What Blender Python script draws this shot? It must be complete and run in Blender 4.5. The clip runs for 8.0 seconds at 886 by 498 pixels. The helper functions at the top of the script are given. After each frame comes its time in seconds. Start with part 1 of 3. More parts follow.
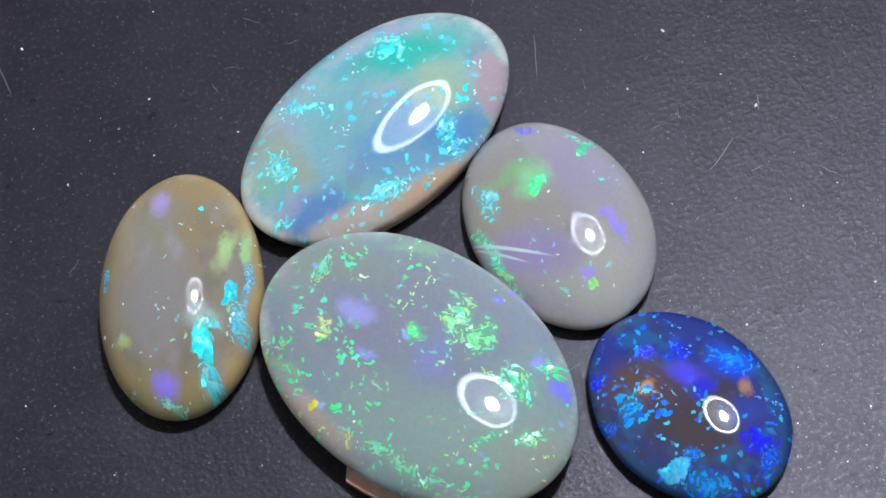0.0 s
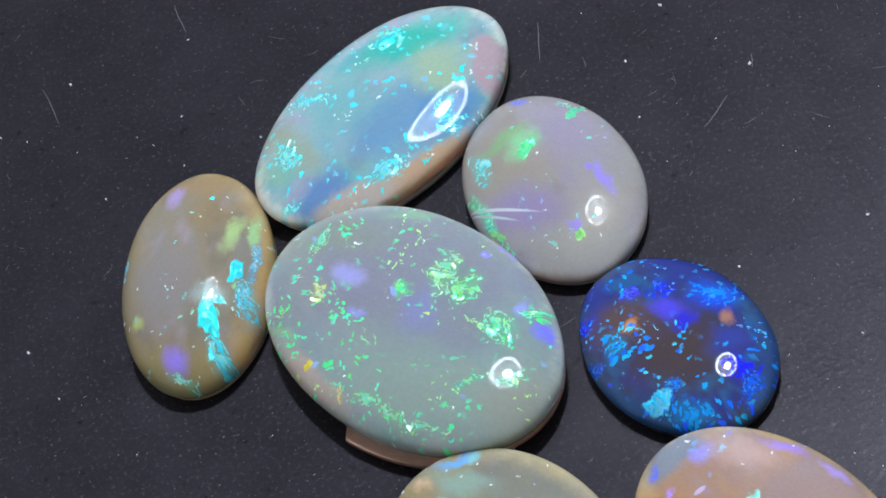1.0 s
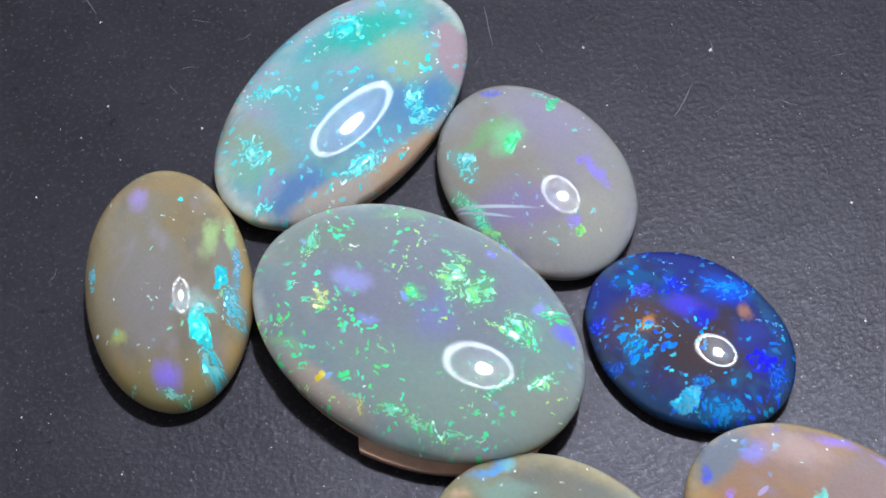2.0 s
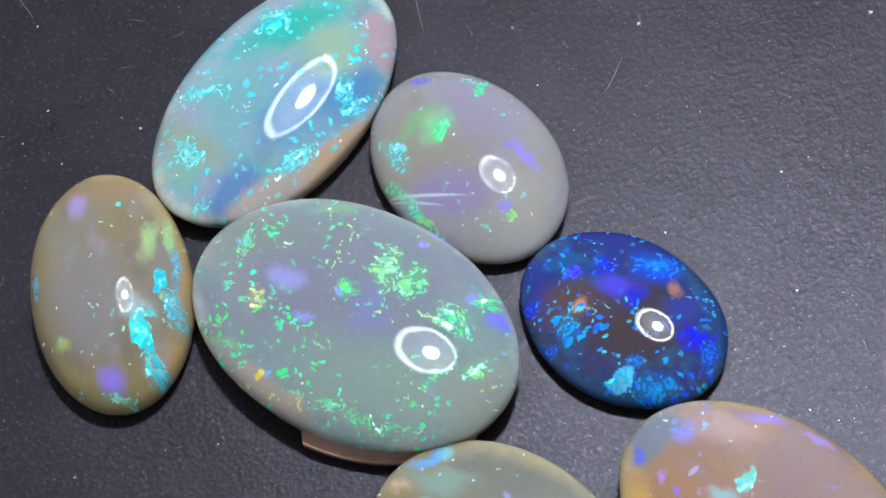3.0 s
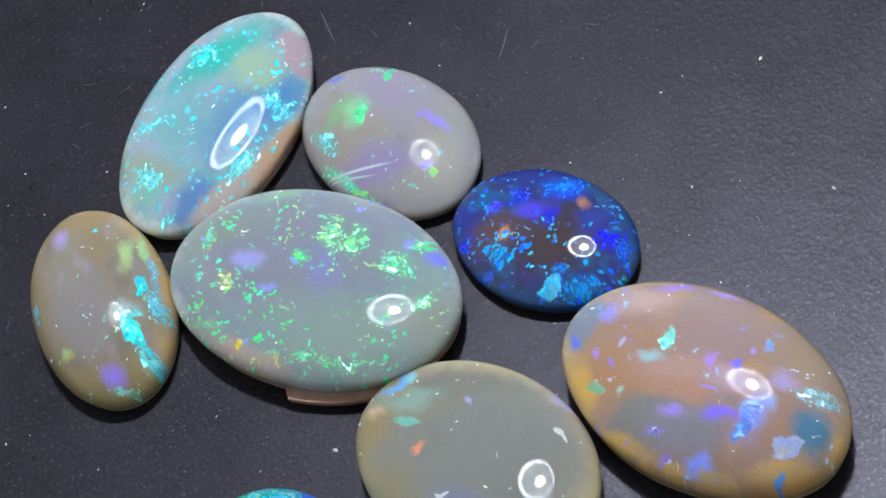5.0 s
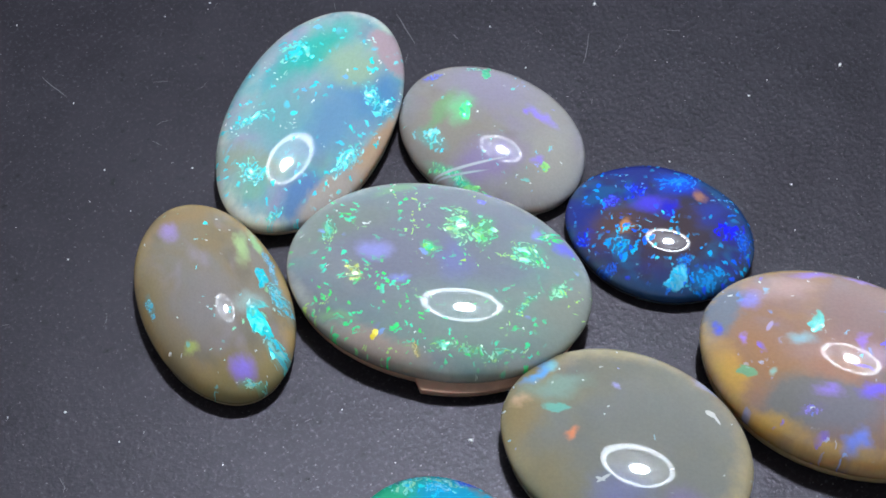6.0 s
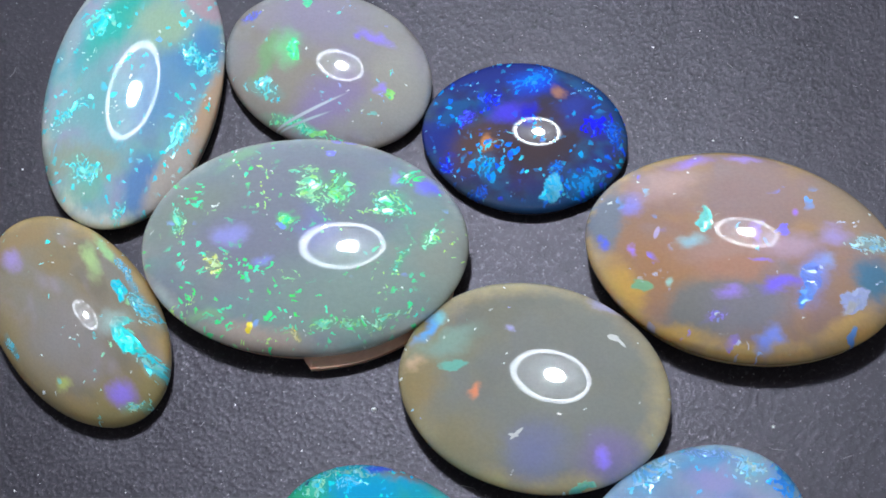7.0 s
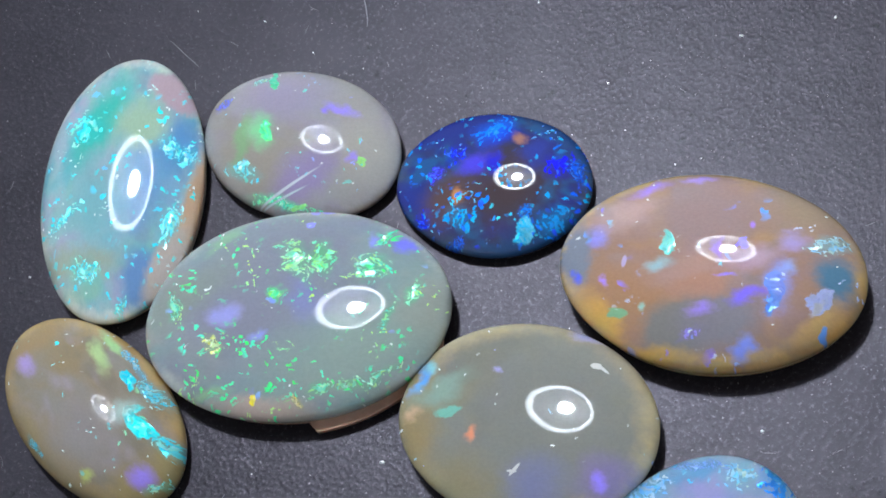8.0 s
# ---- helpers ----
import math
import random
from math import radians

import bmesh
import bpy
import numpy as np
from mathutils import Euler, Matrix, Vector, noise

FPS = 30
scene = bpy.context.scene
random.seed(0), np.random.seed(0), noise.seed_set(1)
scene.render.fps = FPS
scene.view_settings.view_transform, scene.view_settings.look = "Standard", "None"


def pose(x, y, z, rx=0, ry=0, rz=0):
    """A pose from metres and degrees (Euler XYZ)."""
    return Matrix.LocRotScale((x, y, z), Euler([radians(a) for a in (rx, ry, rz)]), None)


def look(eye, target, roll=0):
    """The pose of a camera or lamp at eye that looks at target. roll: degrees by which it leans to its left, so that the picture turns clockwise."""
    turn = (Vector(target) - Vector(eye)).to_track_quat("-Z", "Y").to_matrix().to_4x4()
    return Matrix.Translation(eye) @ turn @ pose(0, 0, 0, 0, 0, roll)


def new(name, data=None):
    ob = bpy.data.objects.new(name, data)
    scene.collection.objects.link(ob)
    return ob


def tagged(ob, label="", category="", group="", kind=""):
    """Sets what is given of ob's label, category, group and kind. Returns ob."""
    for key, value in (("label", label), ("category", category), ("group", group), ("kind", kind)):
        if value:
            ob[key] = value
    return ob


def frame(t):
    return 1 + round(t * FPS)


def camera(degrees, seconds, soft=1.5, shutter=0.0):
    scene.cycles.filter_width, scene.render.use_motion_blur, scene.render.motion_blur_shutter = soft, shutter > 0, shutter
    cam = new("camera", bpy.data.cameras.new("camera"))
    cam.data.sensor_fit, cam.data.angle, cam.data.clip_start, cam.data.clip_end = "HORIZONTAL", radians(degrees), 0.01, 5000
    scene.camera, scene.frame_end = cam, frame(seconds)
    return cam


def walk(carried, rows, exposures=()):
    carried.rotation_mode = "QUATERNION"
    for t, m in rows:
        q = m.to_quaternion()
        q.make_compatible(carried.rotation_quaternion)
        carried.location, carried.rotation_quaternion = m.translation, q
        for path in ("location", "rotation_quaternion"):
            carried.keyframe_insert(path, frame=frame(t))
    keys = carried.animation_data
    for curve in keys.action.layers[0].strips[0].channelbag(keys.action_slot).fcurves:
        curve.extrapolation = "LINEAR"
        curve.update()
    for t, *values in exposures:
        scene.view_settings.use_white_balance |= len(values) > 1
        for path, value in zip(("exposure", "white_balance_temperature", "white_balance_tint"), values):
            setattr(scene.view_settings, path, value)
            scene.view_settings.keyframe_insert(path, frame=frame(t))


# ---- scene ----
cam = camera(20.17, 8.0, soft=1.7)
walk(cam, [
    (0.0, pose(0.00254, -0.03911, 0.12256, 20.114, 4.278, -11.512)),
    (0.2, pose(0.01189, -0.04163, 0.12109, 20.121, 8.812, -11.342)),
    (0.3, pose(0.01423, -0.04484, 0.12045, 21.366, 10.265, -10.983)),
    (0.5, pose(0.02065, -0.04860, 0.11844, 22.263, 13.893, -10.522)),
    (0.7, pose(0.02881, -0.05701, 0.11457, 25.344, 18.043, -9.416)),
    (0.8, pose(0.03191, -0.05896, 0.11137, 26.050, 20.004, -9.292)),
    (0.9, pose(0.02709, -0.05891, 0.11297, 25.742, 17.776, -10.804)),
    (1.0, pose(0.02185, -0.06381, 0.11232, 28.961, 15.770, -10.164)),
    (1.1, pose(0.01509, -0.06538, 0.11513, 29.592, 12.500, -10.330)),
    (1.2, pose(0.00673, -0.06467, 0.11433, 29.842, 9.655, -12.420)),
    (1.3, pose(0.00742, -0.05983, 0.11559, 27.429, 9.765, -13.421)),
    (1.4, pose(0.00111, -0.05744, 0.11713, 26.910, 6.988, -15.260)),
    (1.5, pose(-0.00255, -0.05459, 0.11781, 26.454, 5.283, -16.059)),
    (1.7, pose(-0.01363, -0.04786, 0.11911, 25.463, 0.601, -17.927)),
    (2.8, pose(-0.00001, -0.04549, 0.11801, 21.723, 6.417, -20.668)),
    (3.0, pose(-0.00207, -0.04442, 0.12295, 20.862, 4.502, -21.108)),
    (3.1, pose(-0.00469, -0.04660, 0.12253, 22.098, 3.428, -19.492)),
    (3.2, pose(-0.01002, -0.04022, 0.12387, 20.263, 0.774, -18.647)),
    (3.3, pose(-0.00299, -0.03807, 0.12486, 18.490, 3.342, -17.518)),
    (3.4, pose(-0.00174, -0.03826, 0.12720, 18.377, 2.828, -16.602)),
    (3.5, pose(-0.01133, -0.04120, 0.12879, 20.849, -1.360, -17.701)),
    (3.7, pose(-0.00698, -0.04204, 0.13065, 20.659, 0.477, -17.749)),
    (3.8, pose(-0.00411, -0.04029, 0.13217, 19.162, 1.292, -19.301)),
    (4.0, pose(-0.00049, -0.03609, 0.13183, 16.799, 1.915, -20.413)),
    (4.1, pose(-0.00191, -0.03590, 0.13574, 16.556, 1.890, -21.204)),
    (4.2, pose(-0.00041, -0.03680, 0.13962, 16.149, 2.992, -21.417)),
    (5.3, pose(-0.00942, -0.07513, 0.12921, 28.914, 12.065, -32.219)),
    (5.5, pose(-0.02235, -0.07125, 0.12831, 30.450, 7.884, -32.208)),
    (5.6, pose(-0.03238, -0.06336, 0.12693, 29.930, 4.215, -34.060)),
    (5.7, pose(-0.03822, -0.05751, 0.12892, 28.882, 1.615, -35.439)),
    (5.8, pose(-0.04112, -0.05631, 0.12887, 29.497, 0.513, -35.718)),
    (6.0, pose(-0.04184, -0.05331, 0.13146, 28.367, -0.999, -36.428)),
    (6.1, pose(-0.03771, -0.05156, 0.13229, 26.821, -0.674, -36.654)),
    (6.2, pose(-0.04442, -0.04826, 0.13099, 27.709, -2.933, -38.551)),
    (6.3, pose(-0.03990, -0.04498, 0.13138, 25.570, -2.299, -38.686)),
    (6.5, pose(-0.03121, -0.03669, 0.13268, 20.423, -1.065, -39.996)),
    (6.6, pose(-0.01472, -0.03030, 0.13318, 13.836, 3.150, -40.565)),
    (6.7, pose(-0.01243, -0.03851, 0.12987, 15.902, 6.311, -41.551)),
    (6.8, pose(-0.01477, -0.03847, 0.13216, 15.965, 5.317, -43.772)),
    (6.9, pose(-0.01044, -0.04498, 0.12957, 16.499, 8.016, -45.422)),
    (7.0, pose(-0.01831, -0.03663, 0.13341, 16.065, 3.226, -48.110)),
    (7.1, pose(-0.01955, -0.03197, 0.13731, 15.436, 1.485, -47.716)),
    (7.2, pose(-0.02822, -0.03408, 0.13715, 18.932, 0.102, -48.127)),
    (7.3, pose(-0.03158, -0.03067, 0.13782, 19.205, -1.155, -49.323)),
    (7.5, pose(-0.01819, -0.03221, 0.13949, 16.088, 2.807, -50.784)),
    (7.7, pose(-0.01315, -0.04190, 0.13728, 16.716, 7.112, -51.690)),
    (7.8, pose(-0.01657, -0.04186, 0.14003, 17.282, 6.054, -53.046)),
    (8.0, pose(-0.01178, -0.04513, 0.13890, 15.986, 8.827, -54.268)),
], exposures=[(0.0, 0.0), (8.0, 0.0)])

# ---- light: a dim room and one round desk lamp over the table ----
world = bpy.data.worlds.new("room_light")
world.use_nodes = True
world.node_tree.nodes["Background"].inputs[0].default_value = (0.86, 0.93, 1.0, 1)
world.node_tree.nodes["Background"].inputs[1].default_value = 0.26
scene.world = world

LAMP_AIM = Vector((0.004, -0.002, 0.0))
LAMP_WAY = Vector((0.20, 0.19, 1.0))
LAMP_FAR = 0.31
BULB, RING = 1170.0, 11.0
LAMP_TINT = (0.86, 0.96, 1.07)


# ---- materials ----
BODY = 0.68

def shader(name):
    mat = bpy.data.materials.new(name)
    mat.use_nodes = True
    tree = mat.node_tree
    return mat, tree, tree.nodes["Principled BSDF"]


def node(tree, kind, **values):
    n = tree.nodes.new(kind)
    for key, value in values.items():
        if key in n.inputs:
            n.inputs[key].default_value = value
    return n


def rgba(colour):
    return (*colour, 1.0)


def blend(tree, factor, low, high):
    m = tree.nodes.new("ShaderNodeMix")
    m.data_type = "RGBA"
    for sock, value in ((m.inputs[0], factor), (m.inputs[6], low), (m.inputs[7], high)):
        if isinstance(value, bpy.types.NodeSocket):
            tree.links.new(value, sock)
        else:
            sock.default_value = value
    return m.outputs[2]


def calc(tree, op, first, second=None, third=None):
    m = tree.nodes.new("ShaderNodeMath")
    m.operation = op
    for sock, value in zip(m.inputs, (first, second, third)):
        if isinstance(value, bpy.types.NodeSocket):
            tree.links.new(value, sock)
        elif value is not None:
            sock.default_value = value
    return m.outputs[0]


def span(tree, value, low, high, to_low=0.0, to_high=1.0, smooth=True):
    m = tree.nodes.new("ShaderNodeMapRange")
    m.interpolation_type = "SMOOTHSTEP" if smooth else "LINEAR"
    m.clamp = True
    tree.links.new(value, m.inputs["Value"])
    for sock, v in zip(m.inputs[1:5], (low, high, to_low, to_high)):
        sock.default_value = v
    return m.outputs[0]


class Gem:
    """The polished opal material: a body colour, veils and patches of colour inside it, and flecks."""

    def __init__(self, name, a, b, body, second, seed=0.0):
        self.mat, self.tree, self.out = shader(name)
        t = self.tree
        where = node(t, "ShaderNodeTexCoord").outputs["Object"]
        flat = node(t, "ShaderNodeVectorMath")
        flat.operation = "MULTIPLY"
        flat.inputs[1].default_value = (1 / a, 1 / b, 0)
        t.links.new(where, flat.inputs[0])
        self.where, self.uv = where, flat.outputs[0]
        self.seed = seed
        warp = self.noise(3.2, 3.0, 0.62)
        self.warped = self.shift(self.uv, warp.outputs["Color"], 0.30)
        fine = self.noise(16.0, 4.0, 0.7)
        self.warped = self.shift(self.warped, fine.outputs["Color"], 0.075)
        self.cells = [self.shards(40.0, 0.5, 25 + seed * 40), self.shards(66.0, 0.65, -20 + seed * 30)]
        self.grain = None
        cloud = span(t, self.noise(1.7, 4.0, 0.6).outputs["Factor"], 0.34, 0.66)
        self.colour = blend(t, cloud, rgba(tuple(k * BODY for k in body)), rgba(tuple(k * BODY for k in second)))

    def noise(self, scale, detail, rough):
        n = node(self.tree, "ShaderNodeTexNoise", Scale=scale, Detail=detail, Roughness=rough, W=self.seed)
        n.noise_dimensions = "4D"
        n.inputs["W"].default_value = self.seed
        self.tree.links.new(self.uv, n.inputs["Vector"])
        if "Fac" in n.outputs:
            n.outputs["Fac"].name = "Factor"
        return n

    def shift(self, base, colour, by):
        t = self.tree
        mid = node(t, "ShaderNodeVectorMath")
        mid.operation = "SUBTRACT"
        t.links.new(colour, mid.inputs[0])
        mid.inputs[1].default_value = (0.5, 0.5, 0.5)
        add = node(t, "ShaderNodeVectorMath")
        add.operation = "MULTIPLY_ADD"
        t.links.new(mid.outputs[0], add.inputs[0])
        add.inputs[1].default_value = (by, by, 0)
        t.links.new(base, add.inputs[2])
        return add.outputs[0]

    def shards(self, scale, squeeze, turn):
        """Angular grains: each one's chances, and how far a point lies from its middle."""
        t = self.tree
        m = node(t, "ShaderNodeMapping")
        m.inputs["Rotation"].default_value = (0, 0, radians(turn))
        m.inputs["Scale"].default_value = (scale, scale * squeeze, 1)
        t.links.new(self.warped, m.inputs["Vector"])
        cell = node(t, "ShaderNodeTexVoronoi", Scale=1.0, Randomness=1.0)
        cell.voronoi_dimensions = "2D"
        t.links.new(m.outputs[0], cell.inputs["Vector"])
        bits = node(t, "ShaderNodeSeparateColor")
        t.links.new(cell.outputs["Color"], bits.inputs[0])
        return bits.outputs[0], bits.outputs[1], bits.outputs[2]

    def patch(self, u, v, wide, high, turn, colour, soft):
        """One veil or patch of colour at u, v of the oval, with an uneven edge. Pure colours break up into grains."""
        t = self.tree
        pure = max(colour) - min(colour) > 0.42 and (wide * high < 0.026 or soft <= 0.25)
        grow = 1.75 if pure and soft > 0.25 else (0.95 if pure else 1.15)
        m = node(t, "ShaderNodeMapping")
        m.vector_type = "TEXTURE"
        m.inputs["Location"].default_value = (u, v, 0)
        m.inputs["Rotation"].default_value = (0, 0, radians(turn))
        m.inputs["Scale"].default_value = (max(wide, 0.012) * grow, max(high, 0.012) * grow, 1)
        t.links.new(self.uv if min(wide, high) < 0.022 else self.warped, m.inputs["Vector"])
        far = node(t, "ShaderNodeVectorMath")
        far.operation = "LENGTH"
        t.links.new(m.outputs[0], far.inputs[0])
        if soft < 0:
            mask = span(t, far.outputs["Value"], 0.15, 1.4, 0.88, 0.0)
            self.colour = blend(t, mask, self.colour, rgba(colour))
            return
        if not pure:
            mask = span(t, far.outputs["Value"], 1.0 - soft, 1.0 + soft * 0.9, 1.0, 0.0)
            self.colour = blend(t, mask, self.colour, rgba(tuple(k * BODY for k in colour)))
            return
        chance, hue, shine = self.cells[0 if min(wide, high) > 0.08 else 1]
        r, g, b = colour
        cool = (r, g, min(1.0, b + 0.25))
        warm = (min(1.0, r + 0.22), g, b * 0.8)
        tone = blend(t, hue, rgba(cool), rgba(warm)) if g > b * 0.6 else rgba(colour)
        # some grains are painted brighter, a sparkle held in the colour
        lit = blend(t, span(t, shine, 0.66, 0.98, 0.0, 0.28), tone, (0.9, 1.0, 0.98, 1) if g > 0.4 else (0.1, 0.5, 1.0, 1))
        if soft <= 0.25:
            mask = span(t, far.outputs["Value"], 0.85, 1.05, 1.0, 0.0)
            self.colour = blend(t, mask, self.colour, blend(t, 0.4, rgba(colour), lit))
            self.grain = mask if self.grain is None else calc(t, "MAXIMUM", self.grain, mask)
            return
        # soft halo painted round the grains as their glow
        veil = span(t, far.outputs["Value"], 0.1, 1.1, 0.55, 0.0)
        self.colour = blend(t, veil, self.colour, rgba(tuple(k * 0.7 for k in colour)))
        near = span(t, far.outputs["Value"], 0.1, 1.0, 0.85, -0.05, smooth=False)
        grains = span(t, calc(t, "SUBTRACT", near, chance), -0.02, 0.06)
        self.colour = blend(t, grains, self.colour, lit)
        self.grain = grains if self.grain is None else calc(t, "MAXIMUM", self.grain, grains)

    def cloud(self, colour, scale, low, high, strength, shift=0.0):
        """A soft drifting veil of another colour deep in the stone."""
        t = self.tree
        n = node(t, "ShaderNodeTexNoise", Scale=scale, Detail=2.5, Roughness=0.55, Distortion=0.4)
        n.noise_dimensions = "4D"
        n.inputs["W"].default_value = self.seed * 3.0 + shift
        t.links.new(self.uv, n.inputs["Vector"])
        self.colour = blend(t, span(t, n.outputs[0], low, high, 0.0, strength), self.colour, rgba(tuple(k * BODY for k in colour)))

    def rim(self, colour, start=0.84, strength=0.8):
        """The paler or warmer layer round the stone's thin edge, with lamplight's glow painted in."""
        t = self.tree
        far = node(t, "ShaderNodeVectorMath")
        far.operation = "LENGTH"
        t.links.new(self.warped, far.inputs[0])
        mask = span(t, far.outputs["Value"], start, 1.04, 0.0, strength)
        # raised above the layer's own colour, standing in for light glowing through the edge
        self.colour = blend(t, mask, self.colour, rgba(tuple(min(0.9, k * 1.15) for k in colour)))

    def flecks(self, scale, share, first, second, stretch=1.0, where=(0.45, 0.62), turn=0.0, shift=0.0):
        """Many small angular flecks of pure colour, in drifts; the white ones are painted glints."""
        t = self.tree
        m = node(t, "ShaderNodeMapping")
        m.inputs["Rotation"].default_value = (0, 0, radians(turn))
        m.inputs["Scale"].default_value = (scale, scale / stretch, 1)
        t.links.new(self.warped, m.inputs["Vector"])
        cell = node(t, "ShaderNodeTexVoronoi", Scale=1.0, Randomness=1.0)
        cell.voronoi_dimensions = "2D"
        t.links.new(m.outputs[0], cell.inputs["Vector"])
        split = node(t, "ShaderNodeSeparateColor")
        t.links.new(cell.outputs["Color"], split.inputs[0])
        pick = span(t, split.outputs[0], 1 - share, 1 - share * 0.9)
        cloudy = self.noise(2.6, 2.0, 0.5)
        cloudy.inputs["W"].default_value = self.seed + shift
        drift = span(t, cloudy.outputs["Factor"], *where)
        edge = span(t, cell.outputs["Distance"], 0.34, 0.5, 1.0, 0.0)
        mask = calc(t, "MULTIPLY", calc(t, "MULTIPLY", pick, drift), edge)
        self.colour = blend(t, mask, self.colour, blend(t, split.outputs[1], rgba(first), rgba(second)))

    def finish(self, glow=0.25, rough=0.16, metal=0.4):
        t, out = self.tree, self.out
        grain = span(t, self.noise(38.0, 4.0, 0.7).outputs["Factor"], 0.3, 0.7, 0.955, 1.045)
        toned = node(t, "ShaderNodeVectorMath")
        toned.operation = "SCALE"
        t.links.new(self.colour, toned.inputs[0])
        t.links.new(grain, toned.inputs["Scale"])
        t.links.new(toned.outputs[0], out.inputs["Base Color"])
        out.inputs["Roughness"].default_value = rough + 0.2
        out.inputs["IOR"].default_value = 1.45
        out.inputs["Specular IOR Level"].default_value = 0.0
        out.inputs["Coat Weight"].default_value = 1.0
        out.inputs["Coat IOR"].default_value = 1.62
        wear = self.noise(9.0, 5.0, 0.7)
        t.links.new(span(t, wear.outputs["Factor"], 0.3, 0.8, 0.006, 0.03), out.inputs["Coat Roughness"])
        out.inputs["Subsurface Weight"].default_value = glow
        out.inputs["Subsurface Radius"].default_value = (1.0, 0.85, 0.7)
        out.inputs["Subsurface Scale"].default_value = 0.006
        bump = node(t, "ShaderNodeBump", Strength=0.006, Distance=0.0002)
        t.links.new(self.noise(5.0, 2.0, 0.5).outputs["Factor"], bump.inputs["Height"])
        t.links.new(bump.outputs[0], out.inputs["Coat Normal"])
        if self.grain is not None:
            tilt = node(t, "ShaderNodeTexVoronoi", Scale=30.0, Randomness=1.0)
            tilt.voronoi_dimensions = "2D"
            t.links.new(self.warped, tilt.inputs["Vector"])
            up = node(t, "ShaderNodeNewGeometry").outputs["Normal"]
            lean = self.shift3(up, tilt.outputs["Color"], self.grain)
            t.links.new(lean, out.inputs["Normal"])
            t.links.new(calc(t, "MULTIPLY", self.grain, metal), out.inputs["Metallic"])
        return self.mat

    def shift3(self, base, colour, by):
        t = self.tree
        mid = node(t, "ShaderNodeVectorMath")
        mid.operation = "SUBTRACT"
        t.links.new(colour, mid.inputs[0])
        mid.inputs[1].default_value = (0.5, 0.5, 0.5)
        add = node(t, "ShaderNodeVectorMath")
        add.operation = "MULTIPLY_ADD"
        t.links.new(mid.outputs[0], add.inputs[0])
        much = node(t, "ShaderNodeCombineXYZ")
        for sock, k in zip(much.inputs, (0.8, 0.8, 0.15)):
            t.links.new(calc(t, "MULTIPLY", by, k), sock)
        t.links.new(much.outputs[0], add.inputs[1])
        t.links.new(base, add.inputs[2])
        unit = node(t, "ShaderNodeVectorMath")
        unit.operation = "NORMALIZE"
        t.links.new(add.outputs[0], unit.inputs[0])
        return unit.outputs[0]


def backing_material(name, colour, dark):
    mat, t, out = shader(name)
    where = node(t, "ShaderNodeTexCoord").outputs["Object"]
    n = node(t, "ShaderNodeTexNoise", Scale=900.0, Detail=5.0, Roughness=0.65)
    t.links.new(where, n.inputs["Vector"])
    t.links.new(blend(t, span(t, n.outputs[0], 0.3, 0.7), rgba(dark), rgba(colour)), out.inputs["Base Color"])
    out.inputs["Roughness"].default_value = 0.42
    out.inputs["Subsurface Weight"].default_value = 0.2
    out.inputs["Subsurface Scale"].default_value = 0.001
    fine = node(t, "ShaderNodeTexNoise", Scale=5000.0, Detail=3.0)
    t.links.new(where, fine.inputs["Vector"])
    bump = node(t, "ShaderNodeBump", Strength=0.3, Distance=0.0001)
    t.links.new(fine.outputs[0], bump.inputs["Height"])
    t.links.new(bump.outputs[0], out.inputs["Normal"])
    return mat


def mat_material():
    """Charcoal card with a fine pebbled grain, faint scuffs and a dull sheen."""
    mat, t, out = shader("charcoal_card")
    where = node(t, "ShaderNodeTexCoord").outputs["Object"]

    def noise_at(scale, detail, rough, warp=0.0):
        n = node(t, "ShaderNodeTexNoise", Scale=scale, Detail=detail, Roughness=rough, Distortion=warp)
        t.links.new(where, n.inputs["Vector"])
        return n.outputs[0]

    grain = noise_at(3600.0, 3.0, 0.65, 0.1)
    pits = noise_at(1100.0, 4.0, 0.65)
    wide = noise_at(160.0, 6.0, 0.68)
    tone = blend(t, span(t, wide, 0.3, 0.7), (0.0138, 0.0120, 0.0162, 1), (0.0228, 0.0202, 0.0260, 1))
    # paler grain and darker pits put contrast of the relief into the colour
    tone = blend(t, span(t, grain, 0.52, 0.72), tone, (0.062, 0.060, 0.071, 1))
    tone = blend(t, span(t, pits, 0.60, 0.75), tone, (0.005, 0.0048, 0.006, 1))
    # glitter of the grain, painted as small pale dots
    glint = noise_at(5600.0, 1.0, 0.5)
    tone = blend(t, span(t, glint, 0.70, 0.78), tone, (0.13, 0.127, 0.14, 1))
    t.links.new(tone, out.inputs["Base Color"])
    t.links.new(span(t, grain, 0.3, 0.7, 0.42, 0.24), out.inputs["Roughness"])
    out.inputs["Specular IOR Level"].default_value = 0.17
    out.inputs["Specular Tint"].default_value = (1.0, 0.92, 1.06, 1)
    height = calc(t, "ADD", grain, calc(t, "MULTIPLY", pits, 1.2))
    bump = node(t, "ShaderNodeBump", Strength=0.55, Distance=0.00005)
    t.links.new(height, bump.inputs["Height"])
    t.links.new(bump.outputs[0], out.inputs["Normal"])
    return mat


def plain(name, colour, rough=0.5, metal=0.0, glow=0.0, gloss=0.5):
    mat, t, out = shader(name)
    out.inputs["Base Color"].default_value = rgba(colour)
    out.inputs["Roughness"].default_value = rough
    out.inputs["Metallic"].default_value = metal
    out.inputs["Specular IOR Level"].default_value = gloss
    if glow:
        out.inputs["Emission Color"].default_value = rgba(LAMP_TINT)
        out.inputs["Emission Strength"].default_value = glow
    return mat


